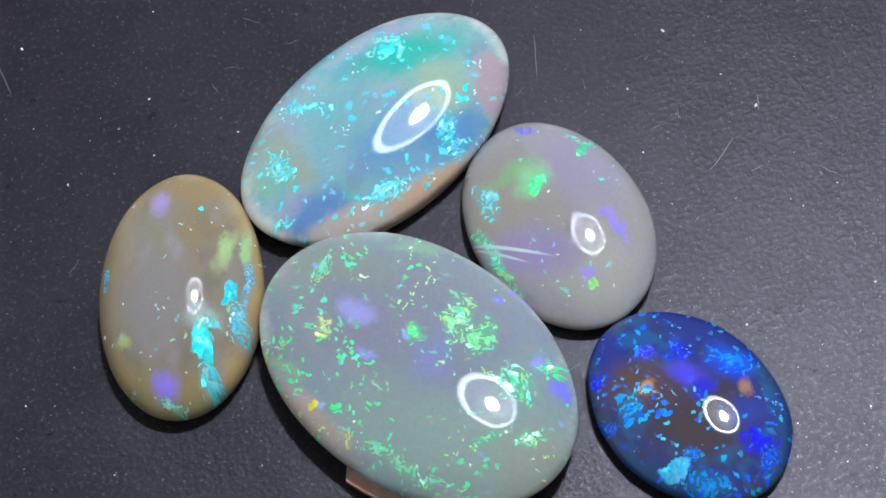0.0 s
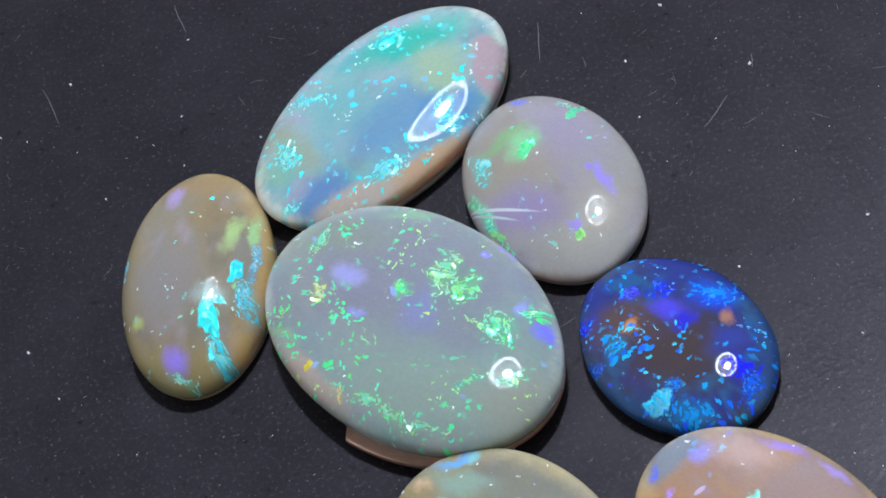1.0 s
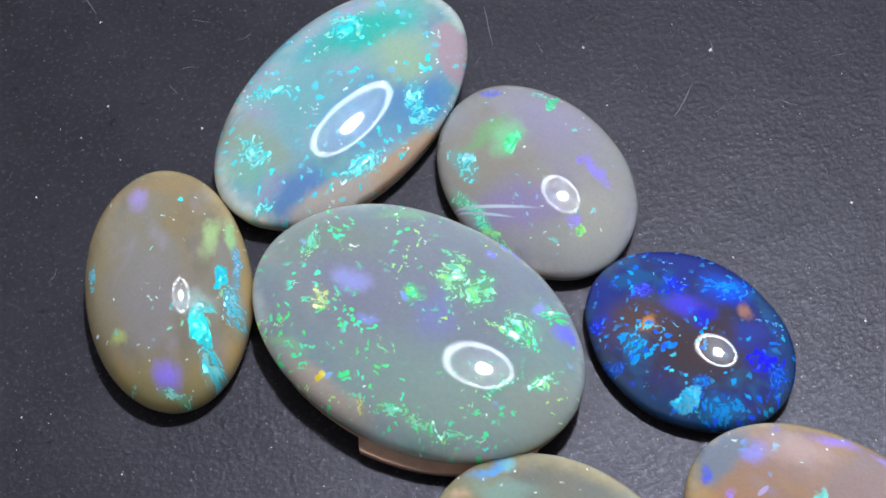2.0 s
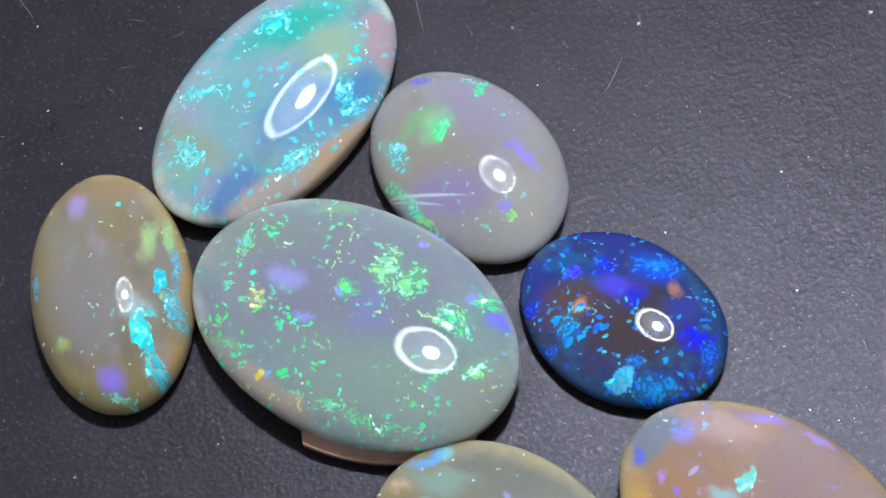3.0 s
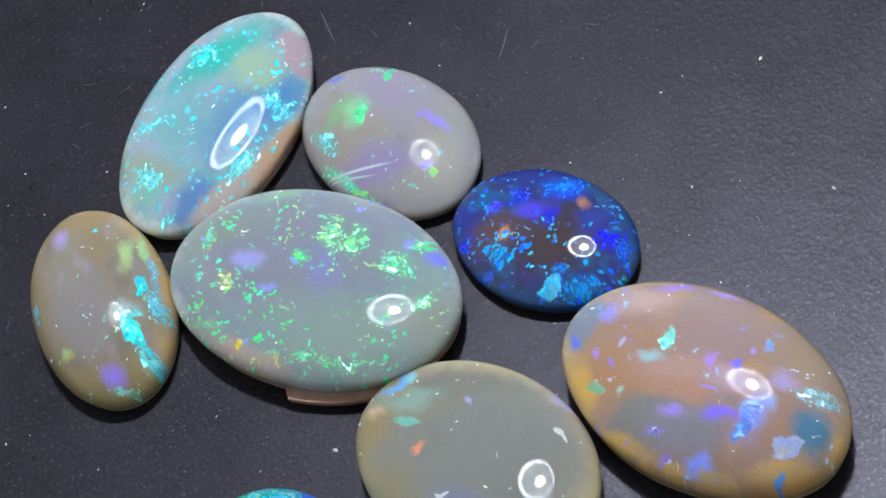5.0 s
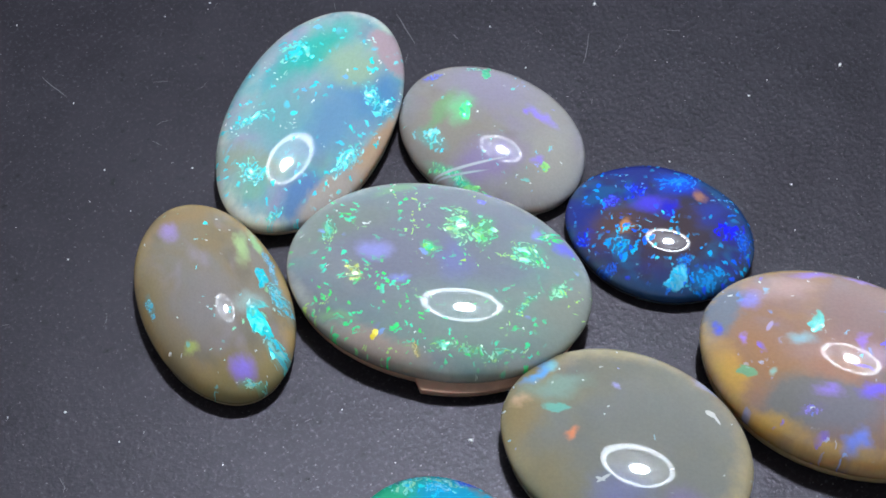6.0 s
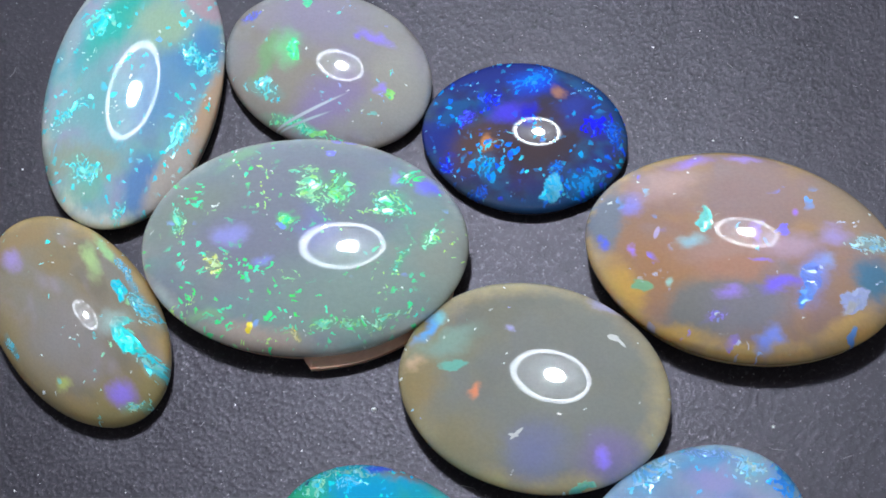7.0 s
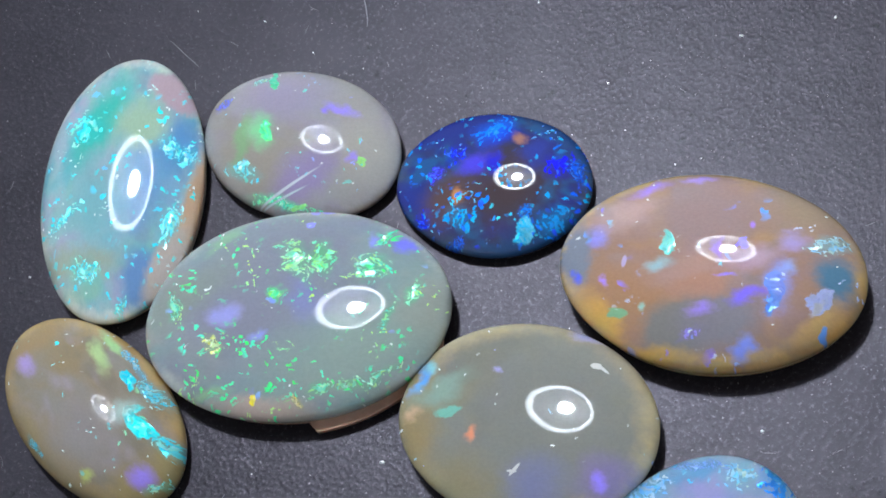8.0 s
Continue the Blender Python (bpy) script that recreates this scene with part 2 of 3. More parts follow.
# ---- building helpers ----
def part(name, bm, material, parent=None, label=""):
    mesh = bpy.data.meshes.new(name)
    bm.to_mesh(mesh)
    bm.free()
    for p in mesh.polygons:
        p.use_smooth = True
    mesh.materials.append(material)
    ob = new(name, mesh)
    ob.parent = parent
    if label:
        ob["label"] = label
    return ob


def lathe(rings, steps, shape, closed=True):
    """A body from rings of (radius factor, height), each ring drawn by shape(angle, factor, height)."""
    bm = bmesh.new()
    rows = []
    for r, z in rings:
        if r < 1e-6:
            rows.append([bm.verts.new(shape(0.0, 0.0, z))])
        else:
            rows.append([bm.verts.new(shape(2 * math.pi * i / steps, r, z)) for i in range(steps)])
    for low, high in zip(rows, rows[1:]):
        for i in range(steps):
            j = (i + 1) % steps
            if len(low) == 1:
                bm.faces.new((low[0], high[i], high[j]))
            elif len(high) == 1:
                bm.faces.new((low[i], low[j], high[0]))
            else:
                bm.faces.new((low[i], low[j], high[j], high[i]))
    bmesh.ops.recalc_face_normals(bm, faces=bm.faces)
    return bm


def opal(label, gem, back, x, y, a, b, c, girdle, turn, egg=0.0, uneven=0.02, seed=0, square=2.0, ledge=None, split=0.45, flat=0.0, lean=(0.0, 0.0)):
    """A polished cabochon: the domed face with its rounded edge, over a thin flat-bottomed backing."""
    stone = tagged(new("opal_cabochon"), label, "opal", "loose opal stones", "")
    stone.matrix_world = pose(x, y, 0.0, 0, 0, turn)
    seam = girdle * split

    along, across = math.cos(radians(turn)), math.sin(radians(turn))
    tip_x, tip_y = lean[0] * along + lean[1] * across, lean[1] * along - lean[0] * across

    def shape(angle, r, z):
        ca, sa = math.cos(angle), math.sin(angle)
        ca, sa = math.copysign(abs(ca) ** (2 / square), ca), math.copysign(abs(sa) ** (2 / square), sa)
        wob = 1 + uneven * r * noise.noise((math.cos(angle) * 1.3 + seed * 7.1, math.sin(angle) * 1.3, z * 60))
        px, py = a * r * ca * wob, b * r * sa * wob
        if z > girdle:
            z += (tip_x * px + tip_y * py) * (1 - r ** 8)
        return px, py * (1 + egg * px / a), z

    dome = []
    for i in range(33):
        k = i / 32 * math.pi / 2
        r = math.sin(k)
        dome.append((r, girdle + c * ((1 - flat) * math.cos(k) + flat * math.sqrt(max(0.0, 1 - r ** 4)))))
    under = []
    for i in range(1, 9):
        k = i / 8
        under.append((1 - 0.03 * k * k, girdle + (seam - girdle) * k))
    part("domed_face", lathe(dome + under, 128, shape), gem, stone)

    def low(angle, r, z):
        px, py, pz = shape(angle, r, z)
        if ledge:
            first, last, grow = ledge
            k = ((math.degrees(angle) - first) % 360) / (last - first)
            if k < 1:
                g = 1 + grow * (1 - k) ** 0.6 * min(1.0, k * 25)
                px, py = px * g, py * g
        return px, py, pz

    base = [(0.0, seam + 0.00001), (0.962, seam + 0.00001), (0.968, seam * 0.9), (0.962, seam * 0.5), (0.935, seam * 0.12), (0.915, 0.0), (0.0, 0.0)]
    part("backing", lathe(base, 256, low), back, stone)
    return stone


# ---- the table and its card ----
def slab(name, wide, deep, low, high, material):
    bm = bmesh.new()
    bmesh.ops.create_cube(bm, size=1.0)
    for v in bm.verts:
        v.co = Vector((v.co.x * wide, v.co.y * deep, low + (v.co.z + 0.5) * (high - low)))
    bmesh.ops.bevel(bm, geom=list(bm.edges), offset=min(0.002, (high - low) * 0.3), segments=2, affect="EDGES")
    ob = part(name, bm, material)
    for p in ob.data.polygons:
        p.use_smooth = False
    return ob


card = slab("display_card", 0.62, 0.52, -0.003, 0.0, mat_material())
tagged(card, "charcoal pebbled card lying flat under the opals", "card", kind="structure")
table = slab("tabletop", 1.4, 0.9, -0.035, -0.003, plain("dark_table", (0.05, 0.045, 0.04), 0.5))
tagged(table, "dark matt tabletop under the charcoal card", "table", kind="structure")


# ---- the lamp over the table, seen mirrored in every stone ----
def ring_mesh(major, minor, steps=96, sides=14):
    bm = bmesh.new()
    rows = []
    for i in range(steps):
        k = 2 * math.pi * i / steps
        rows.append([bm.verts.new(((major + minor * math.cos(2 * math.pi * j / sides)) * math.cos(k),
                                   (major + minor * math.cos(2 * math.pi * j / sides)) * math.sin(k),
                                   minor * math.sin(2 * math.pi * j / sides))) for j in range(sides)])
    for i in range(steps):
        for j in range(sides):
            p, q = rows[i], rows[(i + 1) % steps]
            bm.faces.new((p[j], q[j], q[(j + 1) % sides], p[(j + 1) % sides]))
    return bm


def desk_lamp():
    lamp = tagged(new("desk_lamp"), "round black desk lamp with bright bulb and glowing rim", "lamp")
    way = LAMP_WAY.normalized()
    lamp.matrix_world = look(LAMP_AIM + way * LAMP_FAR, LAMP_AIM)

    def around(angle, r, z):
        return r * math.cos(angle), r * math.sin(angle), z

    profile = [(0.009, 0.024), (0.021, 0.0205), (0.031, 0.0125), (0.0378, 0.002), (0.0398, 0.002), (0.0336, 0.0145), (0.023, 0.024), (0.009, 0.027)]
    part("shade", lathe(profile + [profile[0]], 96, around), plain("lamp_black", (0.016, 0.016, 0.017), 0.9, gloss=0.10), lamp)
    part("rim_light", ring_mesh(0.0380, 0.0034), plain("rim_glow", (0.9, 0.9, 0.9), 0.5, 0.0, RING), lamp, "glowing white ring")
    bulb = [(0.0, -0.007), (0.006, -0.0055), (0.0090, 0.0), (0.0093, 0.004), (0.008, 0.0105), (0.0053, 0.0165), (0.0053, 0.024), (0.0, 0.024)]
    part("bulb", lathe(bulb, 48, around), plain("bulb_glow", (0.9, 0.9, 0.9), 0.5, 0.0, BULB), lamp, "bright white bulb")
    stand = lamp.matrix_world.inverted()

    def tube(name, points, radius, label=""):
        curve = bpy.data.curves.new(name, "CURVE")
        curve.dimensions, curve.bevel_depth, curve.bevel_resolution, curve.use_fill_caps = "3D", radius, 4, True
        line = curve.splines.new("POLY")
        line.points.add(len(points) - 1)
        for p, co in zip(line.points, points):
            p.co = (*(stand @ Vector(co)), 1)
        raw = new(name, curve)
        mesh = bpy.data.meshes.new_from_object(raw)
        bpy.data.objects.remove(raw)
        mesh.name = name
        mesh.materials.append(grey)
        ob = new(name, mesh)
        ob.parent = lamp
        return ob

    grey = plain("lamp_metal", (0.25, 0.25, 0.26), 0.35, 0.8)
    top = lamp.matrix_world @ Vector((0, 0, 0.026))
    tube("arm", [top, (0.075, 0.12, 0.36), (0.09, 0.33, 0.34)], 0.004)
    tube("pole", [(0.09, 0.33, 0.34), (0.09, 0.345, 0.006)], 0.006)
    bm = lathe([(0.0, 0.018), (0.02, 0.018), (0.062, 0.012), (0.065, 0.008), (0.065, 0.0), (0.0, 0.0)], 64, around)
    bm.transform(stand @ Matrix.Translation((0.09, 0.345, -0.003)))
    part("base", bm, grey, lamp)
    return lamp


desk_lamp()

# ---- the opals ----
gem = Gem("milky_teal_opal", 0.008, 0.005, (0.40, 0.68, 0.70), (0.48, 0.60, 0.70), 1.3)
gem.cloud((0.14, 0.58, 0.70), 2.2, 0.45, 0.65, 0.8, 1.0)
gem.cloud((0.55, 0.50, 0.70), 2.6, 0.5, 0.68, 0.7, 2.0)
gem.cloud((0.36, 0.70, 0.50), 2.4, 0.5, 0.7, 0.7, 3.0)
gem.cloud((0.34, 0.40, 0.46), 3.0, 0.54, 0.7, 0.6, 5.0)
gem.rim((0.82, 0.76, 0.62), 0.90, 0.6)
gem.patch(0.35, -0.56, 0.400, 0.200, 87, (0.16, 0.40, 0.72), 0.60)
gem.patch(-0.05, -0.33, 0.314, 0.283, 124, (0.24, 0.48, 0.72), 0.70)
gem.patch(-0.70, -0.44, 0.211, 0.193, 92, (0.20, 0.38, 0.70), 0.50)
gem.patch(0.46, 0.32, 0.367, 0.178, 146, (0.08, 0.66, 0.55), 0.60)
gem.patch(0.48, -0.18, 0.286, 0.171, 91, (0.50, 0.70, 0.52), 0.60)
gem.patch(-0.64, 0.40, 0.484, 0.097, 97, (0.47, 0.55, 0.44), 0.60)
gem.patch(-0.17, 0.26, 0.269, 0.237, 86, (0.30, 0.62, 0.66), 0.70)
gem.patch(0.75, -0.49, 0.289, 0.108, 70, (0.64, 0.47, 0.52), 0.27)
gem.patch(-0.10, -0.93, 0.376, 0.143, 164, (0.80, 0.52, 0.34), 0.40)
gem.patch(-0.55, -0.71, 0.314, 0.133, 146, (0.68, 0.57, 0.50), 0.40)
gem.patch(0.37, 0.49, 0.163, 0.081, 82, (0.02, 0.85, 0.80), 0.50)
gem.patch(-0.31, 0.57, 0.183, 0.033, 130, (0.05, 0.85, 0.88), 0.50)
gem.patch(-0.69, 0.28, 0.133, 0.078, 86, (0.08, 0.85, 0.85), 0.60)
gem.patch(-0.26, -0.68, 0.115, 0.075, 148, (0.08, 0.80, 0.85), 0.60)
gem.patch(0.31, -0.62, 0.161, 0.052, 69, (0.05, 0.75, 0.90), 0.60)
gem.patch(-0.91, -0.21, 0.096, 0.046, 136, (0.05, 0.80, 0.70), 0.60)
gem.patch(0.28, -0.80, 0.118, 0.054, 67, (0.05, 0.70, 0.90), 0.60)
# white facet glints, painted as flecks; most stones below have the same
gem.flecks(46.0, 0.006, (0.95, 0.95, 0.95), (0.8, 0.95, 0.9), 1.5, (0.45, 0.55), 35)
gem.flecks(22.0, 0.10, (0.02, 0.85, 0.80), (0.10, 0.75, 0.95), 1.6, (0.42, 0.6), 20)
gem.flecks(30.0, 0.140, (0.05, 0.92, 0.85), (0.20, 0.85, 1.0), 2.4, (0.55, 0.63), 60, 4.0)
gem.flecks(15.0, 0.108, (0.08, 0.82, 0.70), (0.22, 0.55, 0.95), 1.8, (0.55, 0.63), -15, 8.0)
gem.flecks(60.0, 0.070, (0.75, 1.0, 0.97), (0.5, 1.0, 0.9), 2.0, (0.55, 0.63), 40, 11.0)
opal("long milky white opal with teal and blue fire", gem.finish(1.0), backing_material("cream_backing", (0.66, 0.58, 0.48), (0.5, 0.44, 0.38)), x=0.00045, y=0.01371, a=0.00825, b=0.00496, c=0.00150, girdle=0.00166, turn=28.9, seed=1, flat=0.35, lean=(-0.04, 0.095))

gem = Gem("lilac_grey_opal", 0.006, 0.0046, (0.47, 0.45, 0.43), (0.47, 0.43, 0.47), 2.7)
gem.cloud((0.46, 0.40, 0.36), 1.8, 0.45, 0.65, 0.7, 1.0)
gem.cloud((0.46, 0.39, 0.54), 2.4, 0.5, 0.7, 0.6, 2.0)
gem.cloud((0.36, 0.32, 0.31), 2.4, 0.5, 0.68, 0.7, 5.0)
gem.rim((0.60, 0.53, 0.48), 0.90, 0.35)
gem.patch(-0.32, -0.50, 0.552, 0.413, 104, (0.47, 0.42, 0.37), 0.70)
gem.patch(-0.29, 0.50, 0.388, 0.280, -146, (0.46, 0.41, 0.54), 0.70)
gem.patch(0.71, 0.03, 0.398, 0.280, 112, (0.55, 0.52, 0.48), 0.70)
gem.patch(0.15, -0.48, 0.378, 0.178, -115, (0.44, 0.36, 0.58), 0.70)
gem.patch(0.36, 0.50, 0.190, 0.068, 158, (0.34, 0.26, 0.85), -0.60)
gem.patch(0.21, 0.44, 0.090, 0.048, -113, (0.30, 0.22, 0.85), -0.50)
gem.patch(0.58, -0.12, 0.101, 0.053, -114, (0.36, 0.28, 0.80), -0.50)
gem.patch(-0.56, -0.17, 0.284, 0.065, -90, (0.36, 0.56, 0.32), 0.60)
gem.patch(-0.37, -0.02, 0.242, 0.162, 102, (0.24, 0.66, 0.32), -0.70)
gem.patch(-0.31, -0.02, 0.156, 0.092, 104, (0.10, 0.85, 0.32), 0.20)
gem.patch(-0.44, -0.56, 0.119, 0.099, -8, (0.10, 0.80, 0.80), 0.50)
gem.patch(-0.04, -0.86, 0.244, 0.063, -177, (0.20, 0.60, 0.40), -0.50)
gem.patch(0.00, -0.87, 0.265, 0.035, -177, (0.08, 0.90, 0.42), 0.30)
gem.patch(0.20, -0.85, 0.119, 0.034, -153, (0.25, 0.85, 0.25), 0.20)
gem.patch(0.01, -0.67, 0.347, 0.014, -128, (0.85, 0.92, 0.98), 0.40)
gem.patch(-0.00, -0.79, 0.232, 0.010, -135, (0.70, 0.85, 0.90), 0.40)
gem.patch(-0.42, 0.72, 0.202, 0.038, 104, (0.10, 0.85, 0.42), 0.20)
gem.patch(-0.54, 0.69, 0.092, 0.034, -140, (0.20, 0.75, 0.55), 0.30)
gem.patch(-0.83, 0.25, 0.114, 0.031, -119, (0.20, 0.22, 0.90), 0.50)
gem.patch(0.67, -0.14, 0.072, 0.061, -67, (0.32, 0.80, 0.22), 0.20)
gem.flecks(46.0, 0.006, (0.95, 0.95, 0.95), (0.8, 0.95, 0.9), 1.5, (0.45, 0.55), 35)
gem.flecks(17.0, 0.045, (0.34, 0.28, 0.88), (0.16, 0.80, 0.55), 1.5, (0.55, 0.63), 30, 4.0)
gem.flecks(40.0, 0.042, (0.15, 0.88, 0.70), (0.40, 0.36, 0.92), 1.6, (0.55, 0.63), -60, 7.0)
opal("pale lilac-grey opal with a green flash", gem.finish(1.0), backing_material("grey_backing", (0.5, 0.46, 0.42), (0.4, 0.37, 0.34)), x=0.00871, y=0.00632, a=0.00610, b=0.00459, c=0.00175, girdle=0.00117, turn=-69.4, seed=2, flat=0.15, lean=(0.021, 0.035))

gem = Gem("honey_grey_opal", 0.0067, 0.0043, (0.37, 0.34, 0.30), (0.38, 0.32, 0.24), 3.9)
gem.cloud((0.40, 0.29, 0.14), 1.8, 0.38, 0.68, 0.7, 1.0)
gem.cloud((0.46, 0.40, 0.46), 2.2, 0.5, 0.7, 0.7, 2.0)
gem.cloud((0.30, 0.25, 0.20), 2.2, 0.5, 0.68, 0.7, 5.0)
gem.rim((0.56, 0.34, 0.11), 0.76, 0.75)
gem.patch(0.81, 0.04, 0.464, 0.121, -93, (0.44, 0.31, 0.17), 0.70)
gem.patch(-0.24, 0.79, 0.773, 0.182, 176, (0.42, 0.32, 0.17), 0.80)
gem.patch(-0.90, 0.12, 0.657, 0.189, -93, (0.42, 0.33, 0.15), 0.70)
gem.patch(-0.19, 0.23, 0.421, 0.267, -93, (0.38, 0.34, 0.33), 0.80)
gem.patch(0.64, 0.22, 0.121, 0.100, -91, (0.38, 0.28, 0.60), -0.70)
gem.patch(-0.79, 0.07, 0.194, 0.114, -93, (0.32, 0.22, 0.80), -0.60)
gem.patch(0.27, -0.59, 0.182, 0.078, 144, (0.42, 0.58, 0.26), -0.60)
gem.patch(0.31, -0.82, 0.168, 0.050, 2, (0.36, 0.65, 0.28), -0.60)
gem.patch(-0.45, 0.62, 0.084, 0.048, -93, (0.45, 0.50, 0.16), -0.70)
gem.patch(-0.35, -0.45, 0.154, 0.068, 90, (0.00, 0.92, 0.90), 0.15)
gem.patch(-0.52, -0.39, 0.182, 0.113, 28, (0.00, 0.88, 0.95), 0.15)
gem.patch(-0.30, -0.38, 0.210, 0.107, -93, (0.36, 0.46, 0.44), -0.60)
gem.patch(-0.08, -0.66, 0.112, 0.098, 8, (0.00, 0.75, 0.92), 0.20)
gem.patch(0.01, -0.86, 0.176, 0.042, 174, (0.08, 0.60, 0.92), 0.50)
gem.patch(-0.30, -0.78, 0.116, 0.077, 173, (0.04, 0.70, 0.90), 0.40)
gem.patch(-0.79, -0.49, 0.143, 0.097, 35, (0.04, 0.80, 0.90), 0.40)
gem.patch(-0.93, 0.03, 0.120, 0.039, -106, (0.20, 0.80, 0.55), 0.50)
gem.patch(0.07, 0.88, 0.088, 0.035, 176, (0.10, 0.70, 0.90), 0.60)
gem.flecks(46.0, 0.006, (0.95, 0.95, 0.95), (0.8, 0.95, 0.9), 1.5, (0.45, 0.55), 35)
gem.flecks(22.0, 0.035, (0.04, 0.86, 0.95), (0.36, 0.70, 0.28), 1.6, (0.55, 0.63), 15, 4.0)
gem.flecks(48.0, 0.035, (0.10, 0.90, 0.95), (0.60, 0.85, 0.80), 2.0, (0.55, 0.63), 70, 7.0)
opal("honey-brown translucent opal with cyan flashes", gem.finish(1.0), backing_material("honey_backing", (0.5, 0.36, 0.2), (0.38, 0.27, 0.15)), x=-0.01124, y=0.00686, a=0.00671, b=0.00434, c=0.00279, girdle=0.00130, turn=78.0, seed=3, flat=0.05, lean=(-0.03, 0.012))

gem = Gem("sea_grey_opal", 0.009, 0.0062, (0.34, 0.48, 0.46), (0.34, 0.44, 0.47), 5.2)
gem.cloud((0.34, 0.33, 0.50), 1.8, 0.47, 0.66, 0.7, 1.0)
gem.cloud((0.33, 0.52, 0.46), 2.4, 0.5, 0.7, 0.6, 2.0)
gem.cloud((0.48, 0.48, 0.42), 2.0, 0.52, 0.7, 0.6, 3.0)
gem.cloud((0.33, 0.36, 0.36), 2.2, 0.5, 0.68, 0.75, 5.0)
gem.rim((0.62, 0.58, 0.50), 0.91, 0.4)
gem.patch(-0.29, 0.06, 0.489, 0.448, 102, (0.36, 0.36, 0.45), 0.80)
gem.patch(0.01, 0.54, 0.423, 0.338, 106, (0.36, 0.38, 0.46), 0.80)
gem.patch(-0.74, 0.27, 0.334, 0.176, -145, (0.36, 0.41, 0.38), 0.70)
gem.patch(0.48, -0.45, 0.550, 0.343, -159, (0.39, 0.49, 0.45), 0.80)
gem.patch(-0.27, -0.87, 0.263, 0.096, 163, (0.66, 0.52, 0.45), 0.50)
gem.patch(0.92, -0.11, 0.297, 0.170, -94, (0.43, 0.47, 0.42), 0.70)
gem.patch(-0.20, -0.22, 0.078, 0.056, -105, (0.30, 0.33, 0.78), -0.70)
gem.patch(-0.43, 0.03, 0.109, 0.078, -99, (0.36, 0.36, 0.72), -0.70)
gem.patch(0.09, 0.10, 0.167, 0.086, 106, (0.36, 0.38, 0.66), 0.70)
gem.patch(0.78, 0.50, 0.082, 0.057, -100, (0.20, 0.20, 0.90), -0.50)
gem.patch(0.59, 0.58, 0.117, 0.043, 109, (0.30, 0.34, 0.80), -0.60)
gem.patch(-0.11, 0.16, 0.076, 0.049, 98, (0.20, 0.70, 0.36), -0.60)
gem.patch(-0.11, 0.16, 0.055, 0.032, 103, (0.08, 0.85, 0.22), 0.30)
gem.patch(-0.40, 0.80, 0.158, 0.037, -136, (0.36, 0.60, 0.42), 0.70)
gem.patch(-0.78, 0.16, 0.083, 0.039, -110, (0.14, 0.76, 0.40), 0.50)
gem.patch(-0.55, -0.24, 0.078, 0.033, 110, (0.50, 0.72, 0.20), 0.50)
gem.patch(0.05, 0.45, 0.172, 0.056, 104, (0.20, 0.78, 0.35), 0.60)
gem.patch(0.21, 0.45, 0.110, 0.064, 102, (0.16, 0.82, 0.28), 0.50)
gem.patch(0.55, 0.29, 0.109, 0.075, -114, (0.14, 0.78, 0.42), 0.60)
gem.patch(0.67, 0.59, 0.058, 0.038, -118, (0.12, 0.82, 0.30), 0.50)
gem.patch(0.62, -0.18, 0.112, 0.022, -108, (0.12, 0.75, 0.40), 0.50)
gem.patch(0.79, 0.03, 0.081, 0.030, -114, (0.14, 0.78, 0.40), 0.50)
gem.patch(0.14, -0.77, 0.069, 0.044, -159, (0.16, 0.75, 0.34), 0.50)
gem.patch(0.36, -0.72, 0.082, 0.034, -162, (0.20, 0.75, 0.34), 0.50)
gem.patch(0.55, -0.70, 0.107, 0.028, -149, (0.22, 0.75, 0.38), 0.50)
gem.patch(-0.29, -0.79, 0.051, 0.037, 87, (0.92, 0.74, 0.03), 0.20)
gem.patch(-0.02, -0.85, 0.056, 0.018, 112, (0.62, 0.60, 0.16), 0.50)
gem.patch(-0.60, -0.67, 0.103, 0.040, -179, (0.40, 0.62, 0.40), 0.70)
gem.flecks(46.0, 0.006, (0.95, 0.95, 0.95), (0.8, 0.95, 0.9), 1.5, (0.45, 0.55), 35)
gem.flecks(34.0, 0.13, (0.08, 0.92, 0.18), (0.12, 0.90, 0.60), 1.4, (0.48, 0.62), -30)
gem.flecks(27.0, 0.140, (0.08, 0.92, 0.22), (0.12, 0.86, 0.68), 1.7, (0.55, 0.63), 40, 4.0)
gem.flecks(13.0, 0.108, (0.28, 0.26, 0.82), (0.28, 0.46, 0.80), 1.3, (0.55, 0.63), 15, 8.0)
gem.flecks(58.0, 0.112, (0.30, 0.98, 0.42), (0.62, 0.90, 0.20), 1.8, (0.55, 0.63), -50, 12.0)
opal("large pale sea-grey opal with green flecks and a chipped edge", gem.finish(1.0), backing_material("pink_backing", (0.62, 0.35, 0.25), (0.50, 0.28, 0.20)), x=0.00000, y=0.00000, a=0.00900, b=0.00619, c=0.00188, girdle=0.00233, turn=-49.3, seed=4, ledge=(-90, -20, 0.12), split=0.5, flat=0.2, lean=(-0.012, -0.019))

gem = Gem("black_blue_opal", 0.0058, 0.0044, (0.055, 0.065, 0.13), (0.04, 0.055, 0.17), 6.4)
gem.cloud((0.03, 0.05, 0.36), 2.2, 0.46, 0.62, 0.7, 1.0)
gem.cloud((0.02, 0.16, 0.40), 2.8, 0.5, 0.66, 0.7, 2.0)
gem.rim((0.05, 0.11, 0.17), 0.82, 0.6)
gem.patch(-0.40, 0.75, 0.664, 0.189, -156, (0.03, 0.05, 0.32), 0.70)
gem.patch(0.69, 0.62, 0.514, 0.097, 128, (0.03, 0.09, 0.28), 0.60)
